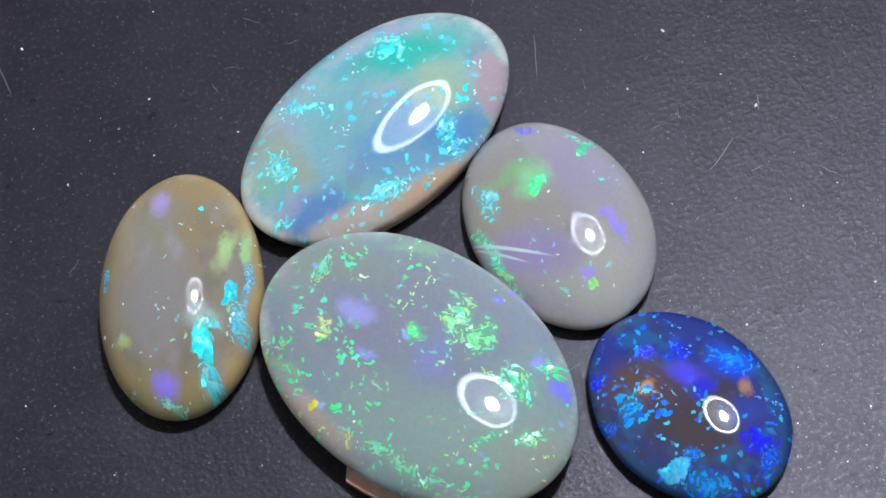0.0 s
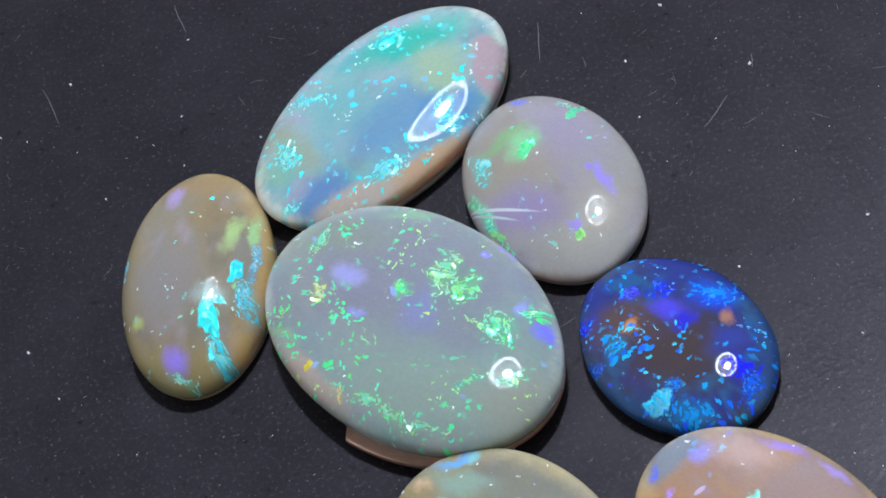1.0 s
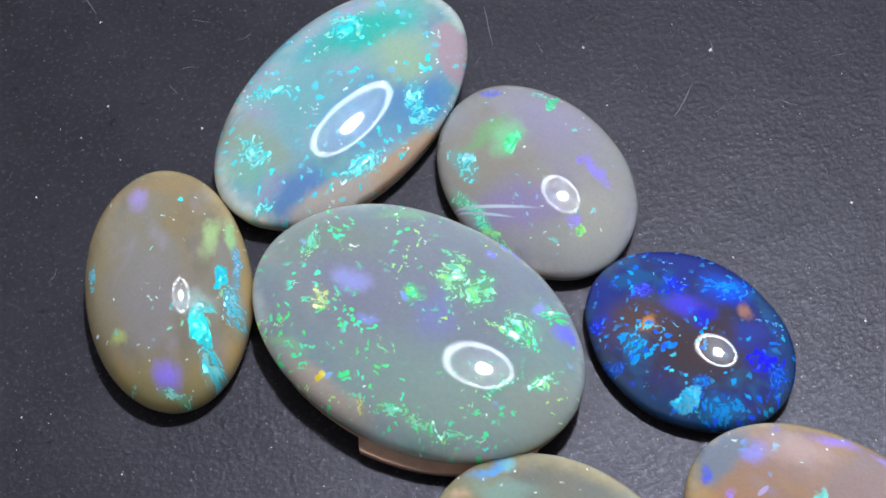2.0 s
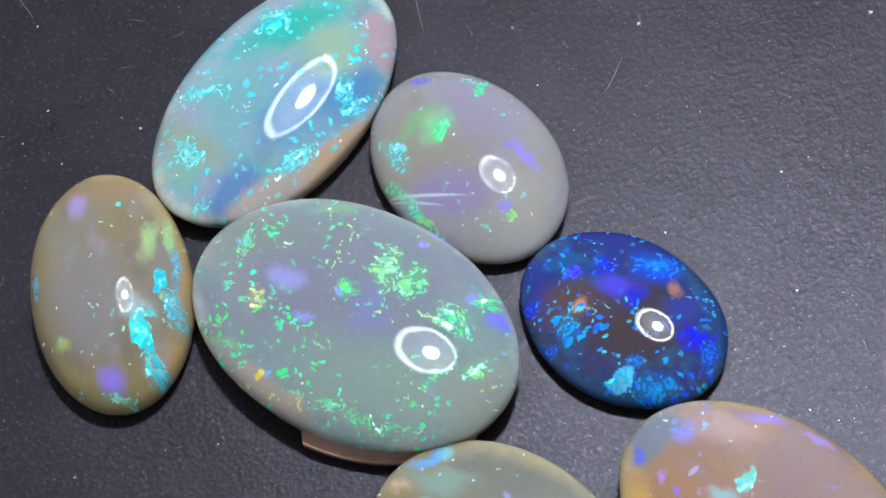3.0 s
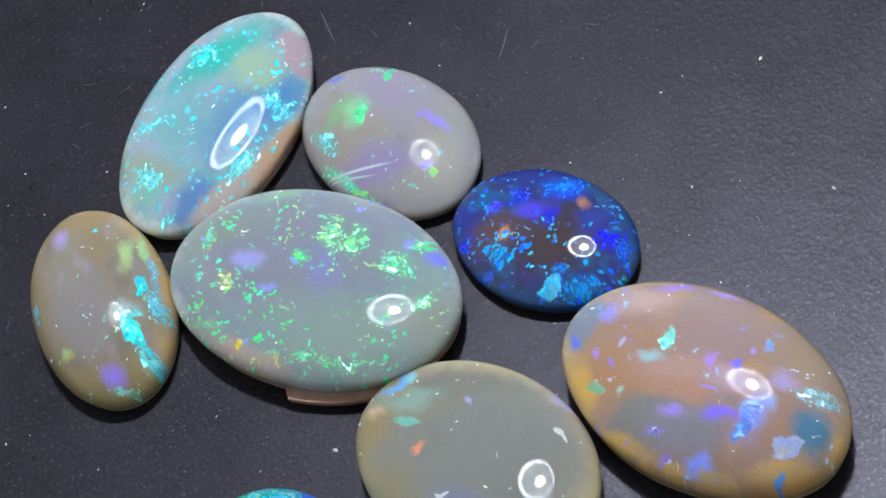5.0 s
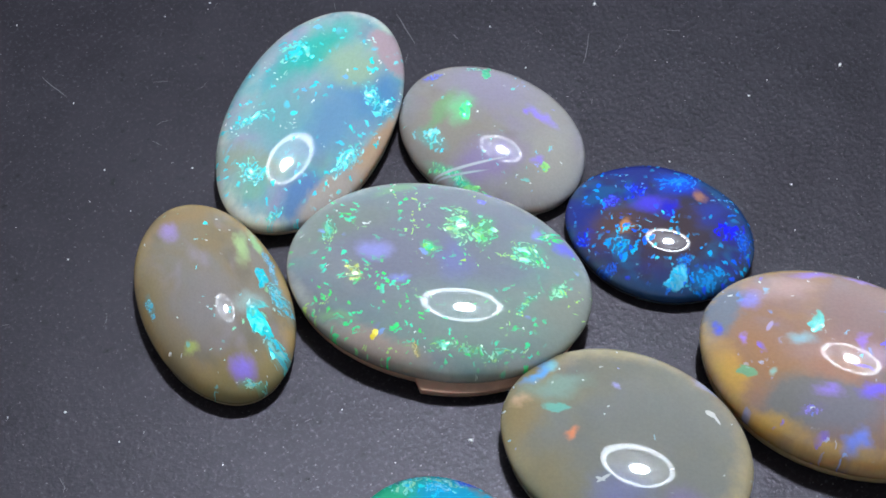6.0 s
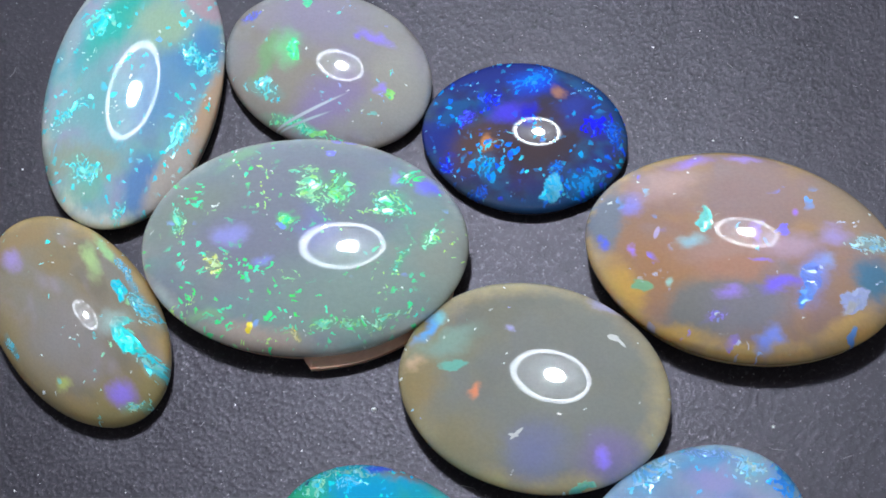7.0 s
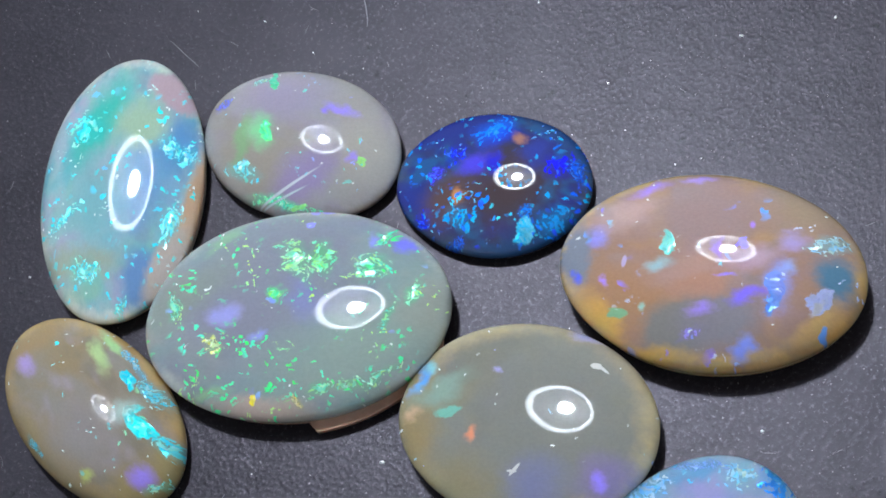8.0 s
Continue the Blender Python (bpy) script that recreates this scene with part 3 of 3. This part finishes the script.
gem.patch(-0.79, -0.28, 0.431, 0.141, 138, (0.03, 0.05, 0.34), 0.70)
gem.patch(0.44, -0.79, 0.608, 0.177, -149, (0.02, 0.09, 0.26), 0.70)
gem.patch(0.15, -0.12, 0.493, 0.355, -106, (0.09, 0.06, 0.07), 0.70)
gem.patch(-0.42, -0.25, 0.317, 0.211, -117, (0.15, 0.09, 0.09), 0.70)
gem.patch(0.00, 0.62, 0.267, 0.197, -123, (0.01, 0.06, 0.80), -0.60)
gem.patch(-0.02, 0.67, 0.177, 0.115, -132, (0.00, 0.22, 0.98), 0.30)
gem.patch(-0.16, 0.20, 0.221, 0.129, -151, (0.08, 0.06, 0.70), -0.60)
gem.patch(-0.37, 0.33, 0.110, 0.081, -98, (0.01, 0.03, 0.90), 0.50)
gem.patch(0.03, 0.21, 0.166, 0.091, -105, (0.02, 0.02, 0.60), -0.50)
gem.patch(0.43, 0.32, 0.198, 0.142, -106, (0.03, 0.05, 0.30), -0.50)
gem.patch(-0.55, 0.08, 0.090, 0.062, -114, (0.06, 0.06, 0.90), 0.50)
gem.patch(0.69, 0.17, 0.155, 0.108, -111, (0.01, 0.01, 0.90), 0.50)
gem.patch(0.33, -0.72, 0.204, 0.106, -107, (0.00, 0.50, 0.80), 0.20)
gem.patch(0.64, -0.57, 0.160, 0.092, -123, (0.00, 0.30, 0.80), 0.50)
gem.patch(0.86, 0.12, 0.136, 0.068, 113, (0.00, 0.10, 0.75), 0.50)
gem.patch(-0.32, -0.52, 0.140, 0.089, 107, (0.00, 0.36, 0.75), 0.50)
gem.patch(-0.36, -0.88, 0.111, 0.062, -124, (0.01, 0.10, 0.70), 0.50)
gem.patch(-0.70, -0.51, 0.080, 0.059, -103, (0.01, 0.03, 0.85), 0.50)
gem.patch(0.36, -0.46, 0.073, 0.053, 93, (0.00, 0.20, 0.85), 0.60)
gem.patch(-0.31, -0.22, 0.096, 0.069, 94, (0.70, 0.28, 0.10), -0.40)
gem.patch(0.27, 0.56, 0.100, 0.057, 130, (0.40, 0.18, 0.12), -0.40)
gem.flecks(17.0, 0.16, (0.0, 0.10, 0.90), (0.0, 0.50, 0.90), 1.2, (0.42, 0.6), 10)
gem.flecks(15.0, 0.300, (0.02, 0.03, 1.0), (0.0, 0.24, 1.0), 1.4, (0.55, 0.63), -35, 4.0)
gem.flecks(24.0, 0.126, (0.02, 0.30, 1.0), (0.05, 0.75, 0.95), 1.5, (0.55, 0.63), 50, 8.0)
gem.flecks(50.0, 0.056, (0.2, 0.8, 1.0), (0.1, 0.3, 1.0), 1.8, (0.55, 0.63), 10, 12.0)
opal("dark blue-black opal with electric blue flecks", gem.finish(0.05, metal=0.1), backing_material("dark_backing", (0.10, 0.13, 0.17), (0.05, 0.06, 0.09)), x=0.01300, y=-0.00473, a=0.00580, b=0.00438, c=0.00172, girdle=0.00097, turn=-56.8, seed=5, flat=0.2, lean=(0.045, -0.017))

gem = Gem("peach_opal", 0.0087, 0.0057, (0.55, 0.34, 0.22), (0.50, 0.33, 0.30), 7.6)
gem.cloud((0.54, 0.36, 0.38), 2.0, 0.45, 0.65, 0.7, 1.0)
gem.cloud((0.72, 0.44, 0.20), 2.0, 0.5, 0.66, 0.75, 2.0)
gem.cloud((0.48, 0.40, 0.44), 2.6, 0.52, 0.66, 0.7, 3.0)
gem.cloud((0.42, 0.33, 0.30), 2.8, 0.52, 0.68, 0.7, 5.0)
gem.rim((0.80, 0.48, 0.14), 0.85, 0.7)
gem.patch(0.56, 0.67, 0.320, 0.241, 80, (0.50, 0.36, 0.25), 0.80)
gem.patch(-0.06, 0.44, 0.342, 0.266, -141, (0.50, 0.35, 0.34), 0.80)
gem.patch(-0.48, -0.37, 0.340, 0.245, 85, (0.62, 0.35, 0.20), 0.80)
gem.patch(-0.10, -0.10, 0.258, 0.161, -153, (0.66, 0.42, 0.36), 0.70)
gem.patch(-0.87, -0.00, 0.282, 0.093, 87, (0.33, 0.36, 0.44), 0.40)
gem.patch(-0.18, -0.70, 0.257, 0.174, 88, (0.36, 0.34, 0.33), 0.40)
gem.patch(0.11, -0.56, 0.239, 0.195, -120, (0.38, 0.35, 0.40), 0.50)
gem.patch(0.79, -0.07, 0.169, 0.117, 85, (0.13, 0.30, 0.46), 0.50)
gem.patch(-0.67, -0.61, 0.292, 0.117, 119, (0.70, 0.40, 0.10), -0.50)
gem.patch(-0.29, -0.91, 0.315, 0.094, 177, (0.68, 0.40, 0.10), -0.50)
gem.patch(0.17, -0.91, 0.252, 0.064, -160, (0.66, 0.42, 0.14), -0.50)
gem.patch(0.71, -0.52, 0.309, 0.096, -127, (0.62, 0.40, 0.16), -0.50)
gem.patch(-0.43, 0.72, 0.144, 0.072, -140, (0.40, 0.26, 0.85), -0.50)
gem.patch(-0.14, 0.82, 0.107, 0.057, -176, (0.44, 0.30, 0.80), -0.60)
gem.patch(-0.74, 0.20, 0.114, 0.071, 91, (0.30, 0.30, 0.85), -0.50)
gem.patch(-0.56, 0.42, 0.242, 0.131, -138, (0.52, 0.36, 0.34), -0.50)
gem.patch(-0.04, -0.51, 0.088, 0.053, -154, (0.40, 0.28, 0.80), -0.50)
gem.patch(0.50, -0.04, 0.124, 0.058, -116, (0.34, 0.44, 0.78), -0.50)
gem.patch(0.27, 0.04, 0.184, 0.108, -154, (0.50, 0.36, 0.46), -0.50)
gem.patch(0.53, 0.26, 0.113, 0.084, -143, (0.42, 0.34, 0.66), -0.50)
gem.patch(-0.89, -0.25, 0.073, 0.032, 96, (0.12, 0.16, 0.90), -0.50)
gem.patch(-0.30, 0.16, 0.105, 0.062, 96, (0.20, 0.74, 0.66), 0.20)
gem.patch(-0.32, -0.04, 0.083, 0.064, -143, (0.36, 0.58, 0.66), -0.60)
gem.patch(-0.59, -0.56, 0.058, 0.044, 158, (0.36, 0.70, 0.42), 0.20)
gem.patch(-0.41, -0.49, 0.045, 0.028, 90, (0.36, 0.66, 0.60), -0.50)
gem.patch(0.07, 0.10, 0.112, 0.043, 96, (0.44, 0.28, 0.80), -0.60)
gem.patch(-0.02, -0.28, 0.201, 0.097, -157, (0.66, 0.38, 0.28), 0.60)
gem.patch(0.43, -0.27, 0.233, 0.060, 84, (0.10, 0.40, 1.00), 0.20)
gem.patch(0.45, -0.22, 0.278, 0.091, 85, (0.30, 0.34, 0.80), -0.50)
gem.patch(0.12, -0.17, 0.073, 0.027, -159, (0.36, 0.26, 0.95), -0.50)
gem.patch(0.25, 0.38, 0.040, 0.021, 93, (0.45, 0.25, 0.98), -0.50)
gem.patch(-0.67, -0.25, 0.057, 0.039, 88, (0.45, 0.28, 0.95), -0.50)
gem.patch(-0.55, -0.06, 0.051, 0.014, 86, (0.75, 0.62, 0.95), 0.20)
gem.patch(0.26, -0.34, 0.157, 0.070, -142, (0.26, 0.18, 0.95), -0.50)
gem.patch(0.27, -0.80, 0.112, 0.075, 85, (0.26, 0.36, 0.98), -0.40)
gem.patch(0.70, -0.32, 0.162, 0.081, -114, (0.52, 0.58, 0.98), 0.20)
gem.patch(0.66, -0.40, 0.067, 0.032, -115, (0.85, 0.85, 1.00), 0.40)
gem.patch(0.75, 0.26, 0.097, 0.073, -143, (0.26, 0.66, 0.72), 0.50)
gem.patch(-0.07, -0.72, 0.068, 0.027, -130, (0.40, 0.32, 0.88), 0.50)
gem.flecks(46.0, 0.006, (0.95, 0.95, 0.95), (0.8, 0.95, 0.9), 1.5, (0.45, 0.55), 35)
gem.flecks(13.0, 0.117, (0.32, 0.20, 0.96), (0.14, 0.50, 1.0), 2.0, (0.55, 0.63), -40, 4.0)
gem.flecks(26.0, 0.070, (0.45, 0.36, 1.0), (0.30, 0.78, 0.85), 2.2, (0.55, 0.63), 35, 8.0)
gem.flecks(48.0, 0.035, (0.85, 0.90, 1.0), (0.40, 0.55, 1.0), 2.0, (0.55, 0.63), -10, 12.0)
opal("peach-orange opal with violet and blue patches", gem.finish(1.0), backing_material("amber_backing", (0.62, 0.42, 0.2), (0.42, 0.28, 0.13)), x=0.01520, y=-0.01860, a=0.00867, b=0.00568, c=0.00310, girdle=0.00261, turn=-61.9, seed=6, flat=0.2, lean=(0.086, -0.03))

gem = Gem("olive_grey_opal", 0.0074, 0.0058, (0.35, 0.35, 0.305), (0.34, 0.34, 0.32), 8.8)
gem.cloud((0.40, 0.36, 0.22), 1.6, 0.45, 0.65, 0.7, 1.0)
gem.cloud((0.33, 0.33, 0.42), 2.0, 0.5, 0.7, 0.6, 2.0)
gem.cloud((0.28, 0.27, 0.23), 1.8, 0.48, 0.66, 0.6, 5.0)
gem.rim((0.56, 0.42, 0.20), 0.78, 0.75)
gem.patch(-0.87, -0.11, 0.709, 0.142, 94, (0.44, 0.33, 0.17), 0.90)
gem.patch(-0.46, -0.80, 0.321, 0.247, 92, (0.40, 0.34, 0.21), 0.90)
gem.patch(0.18, 0.23, 0.525, 0.463, -129, (0.34, 0.34, 0.31), 0.90)
gem.patch(0.14, -0.64, 0.216, 0.178, 85, (0.31, 0.32, 0.50), 0.80)
gem.patch(0.66, -0.51, 0.192, 0.169, -124, (0.36, 0.30, 0.52), 0.80)
gem.patch(0.62, -0.54, 0.079, 0.069, -122, (0.36, 0.26, 0.90), -0.50)
gem.patch(-0.87, 0.29, 0.202, 0.052, 75, (0.14, 0.45, 0.95), -0.40)
gem.patch(-0.81, 0.42, 0.105, 0.062, 74, (0.26, 0.66, 0.72), -0.60)
gem.patch(-0.61, 0.02, 0.103, 0.042, -154, (0.28, 0.68, 0.56), 0.20)
gem.patch(-0.69, 0.20, 0.230, 0.099, -135, (0.38, 0.52, 0.44), 0.70)
gem.patch(-0.43, -0.20, 0.081, 0.050, 89, (0.82, 0.30, 0.16), -0.40)
gem.patch(-0.87, -0.08, 0.070, 0.062, -130, (0.62, 0.40, 0.26), -0.60)
gem.patch(0.38, 0.89, 0.144, 0.065, 163, (0.40, 0.40, 0.72), -0.60)
gem.patch(-0.29, 0.44, 0.033, 0.025, 92, (0.42, 0.40, 0.75), -0.60)
gem.patch(0.48, 0.61, 0.038, 0.029, 122, (0.95, 0.95, 0.92), 0.20)
gem.patch(0.53, 0.57, 0.055, 0.010, 140, (0.95, 0.95, 0.95), 0.20)
gem.patch(-0.03, -0.51, 0.064, 0.011, -118, (0.90, 0.90, 0.90), 0.20)
gem.patch(-0.05, -0.53, 0.033, 0.013, -175, (0.90, 0.90, 0.90), 0.20)
gem.patch(0.51, -0.83, 0.116, 0.035, -149, (0.22, 0.72, 0.48), 0.20)
gem.flecks(46.0, 0.006, (0.95, 0.95, 0.95), (0.8, 0.95, 0.9), 1.5, (0.45, 0.55), 35)
gem.flecks(40.0, 0.008, (0.30, 0.70, 0.60), (0.42, 0.38, 0.82), 1.6, (0.55, 0.63), 20, 4.0)
opal("smooth olive-grey opal with a faint red spark", gem.finish(1.0), backing_material("tan_backing", (0.48, 0.38, 0.24), (0.35, 0.28, 0.18)), x=0.00242, y=-0.01475, a=0.00745, b=0.00576, c=0.00160, girdle=0.00195, turn=-62.8, seed=7, flat=0.25, lean=(0.013, -0.045))

gem = Gem("teal_green_opal", 0.0071, 0.0054, (0.0, 0.44, 0.46), (0.02, 0.42, 0.56), 9.1)
gem.cloud((0.04, 0.50, 0.28), 2.0, 0.45, 0.62, 0.8, 1.0)
gem.cloud((0.0, 0.35, 0.75), 2.4, 0.5, 0.66, 0.8, 2.0)
gem.rim((0.10, 0.30, 0.24), 0.86, 0.6)
gem.patch(0.60, -0.38, 0.493, 0.207, -116, (0.00, 0.42, 0.74), 0.70)
gem.patch(0.90, -0.03, 0.296, 0.144, -98, (0.03, 0.52, 0.28), 0.70)
gem.patch(0.79, -0.43, 0.327, 0.042, -119, (0.02, 0.55, 0.52), 0.50)
gem.patch(0.44, -0.86, 0.169, 0.081, -137, (0.26, 0.27, 0.28), 0.50)
gem.patch(0.60, -0.76, 0.136, 0.049, -127, (0.03, 0.08, 0.70), -0.50)
gem.patch(0.85, -0.20, 0.077, 0.041, -113, (0.10, 0.75, 0.60), 0.60)
gem.patch(0.66, -0.45, 0.110, 0.047, -116, (0.00, 0.60, 0.95), 0.50)
gem.flecks(24.0, 0.12, (0.0, 0.80, 0.60), (0.0, 0.45, 0.90), 1.2, (0.42, 0.6), 10)
gem.flecks(44.0, 0.210, (0.0, 0.75, 0.62), (0.0, 0.40, 0.85), 2.6, (0.55, 0.63), 60, 5.0)
gem.flecks(30.0, 0.112, (0.0, 0.06, 0.30), (0.0, 0.14, 0.16), 1.6, (0.55, 0.63), -30, 9.0)
opal("vivid teal-green opal with a dark edge", gem.finish(0.1), backing_material("slate_backing", (0.16, 0.16, 0.17), (0.08, 0.08, 0.09)), x=-0.01041, y=-0.01586, a=0.00712, b=0.00537, c=0.0022, girdle=0.00193, turn=90.9, seed=8, flat=0.5)

gem = Gem("sky_blue_opal", 0.0071, 0.0055, (0.38, 0.45, 0.62), (0.30, 0.46, 0.66), 10.5)
gem.cloud((0.16, 0.46, 0.80), 2.0, 0.45, 0.62, 0.8, 1.0)
gem.cloud((0.46, 0.46, 0.72), 2.4, 0.5, 0.66, 0.7, 2.0)
gem.cloud((0.24, 0.30, 0.50), 2.4, 0.5, 0.68, 0.6, 5.0)
gem.rim((0.34, 0.52, 0.70), 0.84, 0.6)
gem.patch(0.96, -0.01, 0.281, 0.090, 77, (0.03, 0.28, 0.92), 0.50)
gem.patch(0.24, 0.86, 0.155, 0.136, 29, (0.14, 0.52, 0.86), 0.50)
gem.patch(0.49, 0.38, 0.207, 0.079, 123, (0.42, 0.42, 0.74), 0.70)
gem.patch(0.79, 0.29, 0.133, 0.101, 97, (0.22, 0.62, 0.72), 0.60)
gem.patch(0.60, 0.68, 0.207, 0.050, 125, (0.22, 0.40, 0.80), 0.60)
gem.flecks(46.0, 0.006, (0.95, 0.95, 0.95), (0.8, 0.95, 0.9), 1.5, (0.45, 0.55), 35)
gem.flecks(24.0, 0.12, (0.05, 0.55, 0.95), (0.25, 0.70, 0.85), 1.2, (0.45, 0.6), 10)
opal("pale sky-blue opal with bright blue edges", gem.finish(1.0), backing_material("pale_backing", (0.4, 0.45, 0.55), (0.3, 0.34, 0.42)), x=0.00074, y=-0.02699, a=0.00712, b=0.00549, c=0.0021, girdle=0.00160, turn=-8.9, seed=9, flat=0.5)


# ---- dust, lint and scuffs on the card ----
def clear(x, y):
    """True where no stone lies."""
    for ob in scene.objects:
        if ob.name.startswith("opal_cabochon"):
            p = ob.matrix_world.inverted() @ Vector((x, y, 0))
            size = ob.children[0].dimensions
            if (p.x / size.x) ** 2 + (p.y / size.y) ** 2 < 0.27:
                return False
    return True


rnd = random.Random(11)
bpy.context.view_layer.update()
dust_white = plain("dust_white", (0.85, 0.85, 0.85), 0.6)
lint_grey = plain("lint_grey", (0.12, 0.12, 0.132), 0.7)
scuff_grey = plain("scuff_grey", (0.10, 0.10, 0.112), 0.55)

bits = bmesh.new()


def speck(x, y, size):
    made = bmesh.ops.create_icosphere(bits, subdivisions=1, radius=1.0)["verts"]
    turn = Euler([rnd.uniform(0, 6) for _ in range(3)]).to_matrix()
    stretch = Vector((rnd.uniform(0.7, 1.5), rnd.uniform(0.5, 1.0), rnd.uniform(0.4, 0.8)))
    for v in made:
        v.co = turn @ (Vector((v.co.x * stretch.x, v.co.y * stretch.y, v.co.z * stretch.z)) * size * rnd.uniform(0.8, 1.2))
        v.co += Vector((x, y, size * 0.55))


for x, y, size in ((1.66, 1.64, 0.11), (-1.13, 1.89, 0.10), (-1.77, 2.35, 0.10), (2.04, 1.10, 0.10), (1.70, -0.08, 0.11), (2.00, -1.26, 0.09),
                   (-0.69, 1.59, 0.07), (-2.04, 0.32, 0.09), (3.22, 0.67, 0.12), (3.01, -0.16, 0.12), (2.40, 0.0, 0.12)):
    speck(x * 0.01, y * 0.01, size * 0.001)
for x, y, size in ((3.26, -1.54, 0.13), (2.87, -1.14, 0.13), (0.96, -2.56, 0.12), (1.40, 1.35, 0.10), (-2.19, 0.66, 0.11), (-0.40, -0.86, 0.12), (0.07, 2.53, 0.09)):
    speck(x * 0.01, y * 0.01, size * 0.001)
count = 0
while count < 190:
    x, y = rnd.uniform(-0.035, 0.045), rnd.uniform(-0.040, 0.040)
    if clear(x, y):
        speck(x, y, 0.00002 + 0.00007 * rnd.random() ** 3)
        count += 1
dust = part("dust", bits, dust_white)
tagged(dust, "white dust specks scattered over the charcoal card", "dust", kind="stuff")


def strokes(lines, width, high):
    """Thin bent strokes lying on the card, each a low ridge."""
    bm = bmesh.new()
    for line in lines:
        last = None
        for i, (x, y) in enumerate(line):
            nx, ny = line[min(i + 1, len(line) - 1)], line[max(i - 1, 0)]
            d = Vector((nx[0] - ny[0], nx[1] - ny[1], 0)).normalized()
            side = Vector((-d.y, d.x, 0)) * width * (0.3 + 0.7 * math.sin(math.pi * (i + 0.5) / len(line)))
            mid = Vector((x, y, 0))
            ring = [bm.verts.new(mid - side), bm.verts.new(mid + Vector((0, 0, high))), bm.verts.new(mid + side)]
            if last:
                for j in range(2):
                    bm.faces.new((last[j], last[j + 1], ring[j + 1], ring[j]))
            last = ring
    bmesh.ops.recalc_face_normals(bm, faces=bm.faces)
    return bm


def wander(x, y, way, length, bend, steps=9):
    line = []
    for i in range(steps):
        line.append((x, y))
        way += rnd.uniform(-bend, bend)
        x, y = x + math.cos(way) * length / steps, y + math.sin(way) * length / steps
    return line


def between(x0, y0, x1, y1):
    line = wander(x0 * 0.01, y0 * 0.01, math.atan2(y1 - y0, x1 - x0), math.hypot(x1 - x0, y1 - y0) * 0.01, 0.12, 9)
    return line


known = [between(0.98, 1.78, 0.99, 1.49), between(1.88, 0.95, 1.69, 0.78), between(-1.08, 2.68, -1.09, 2.43), between(-1.95, 2.38, -1.82, 2.08), between(2.06, 1.16, 2.07, 1.06)]
scuffs = part("scuff_marks", strokes(known, 0.00003, 0.000012), scuff_grey)
tagged(scuffs, "pale thin scuff marks on the charcoal card", "scuffs", kind="stuff")
fine = []
while len(fine) < 130:
    x, y = rnd.uniform(-0.035, 0.045), rnd.uniform(-0.040, 0.040)
    if clear(x, y):
        fine.append(wander(x, y, rnd.uniform(0, 6.28), rnd.uniform(0.0003, 0.0013), 0.25, 7))
lint = part("lint", strokes(fine, 0.000014, 0.000012), lint_grey)
tagged(lint, "short grey lint fibres scattered over the card", "lint", kind="stuff")
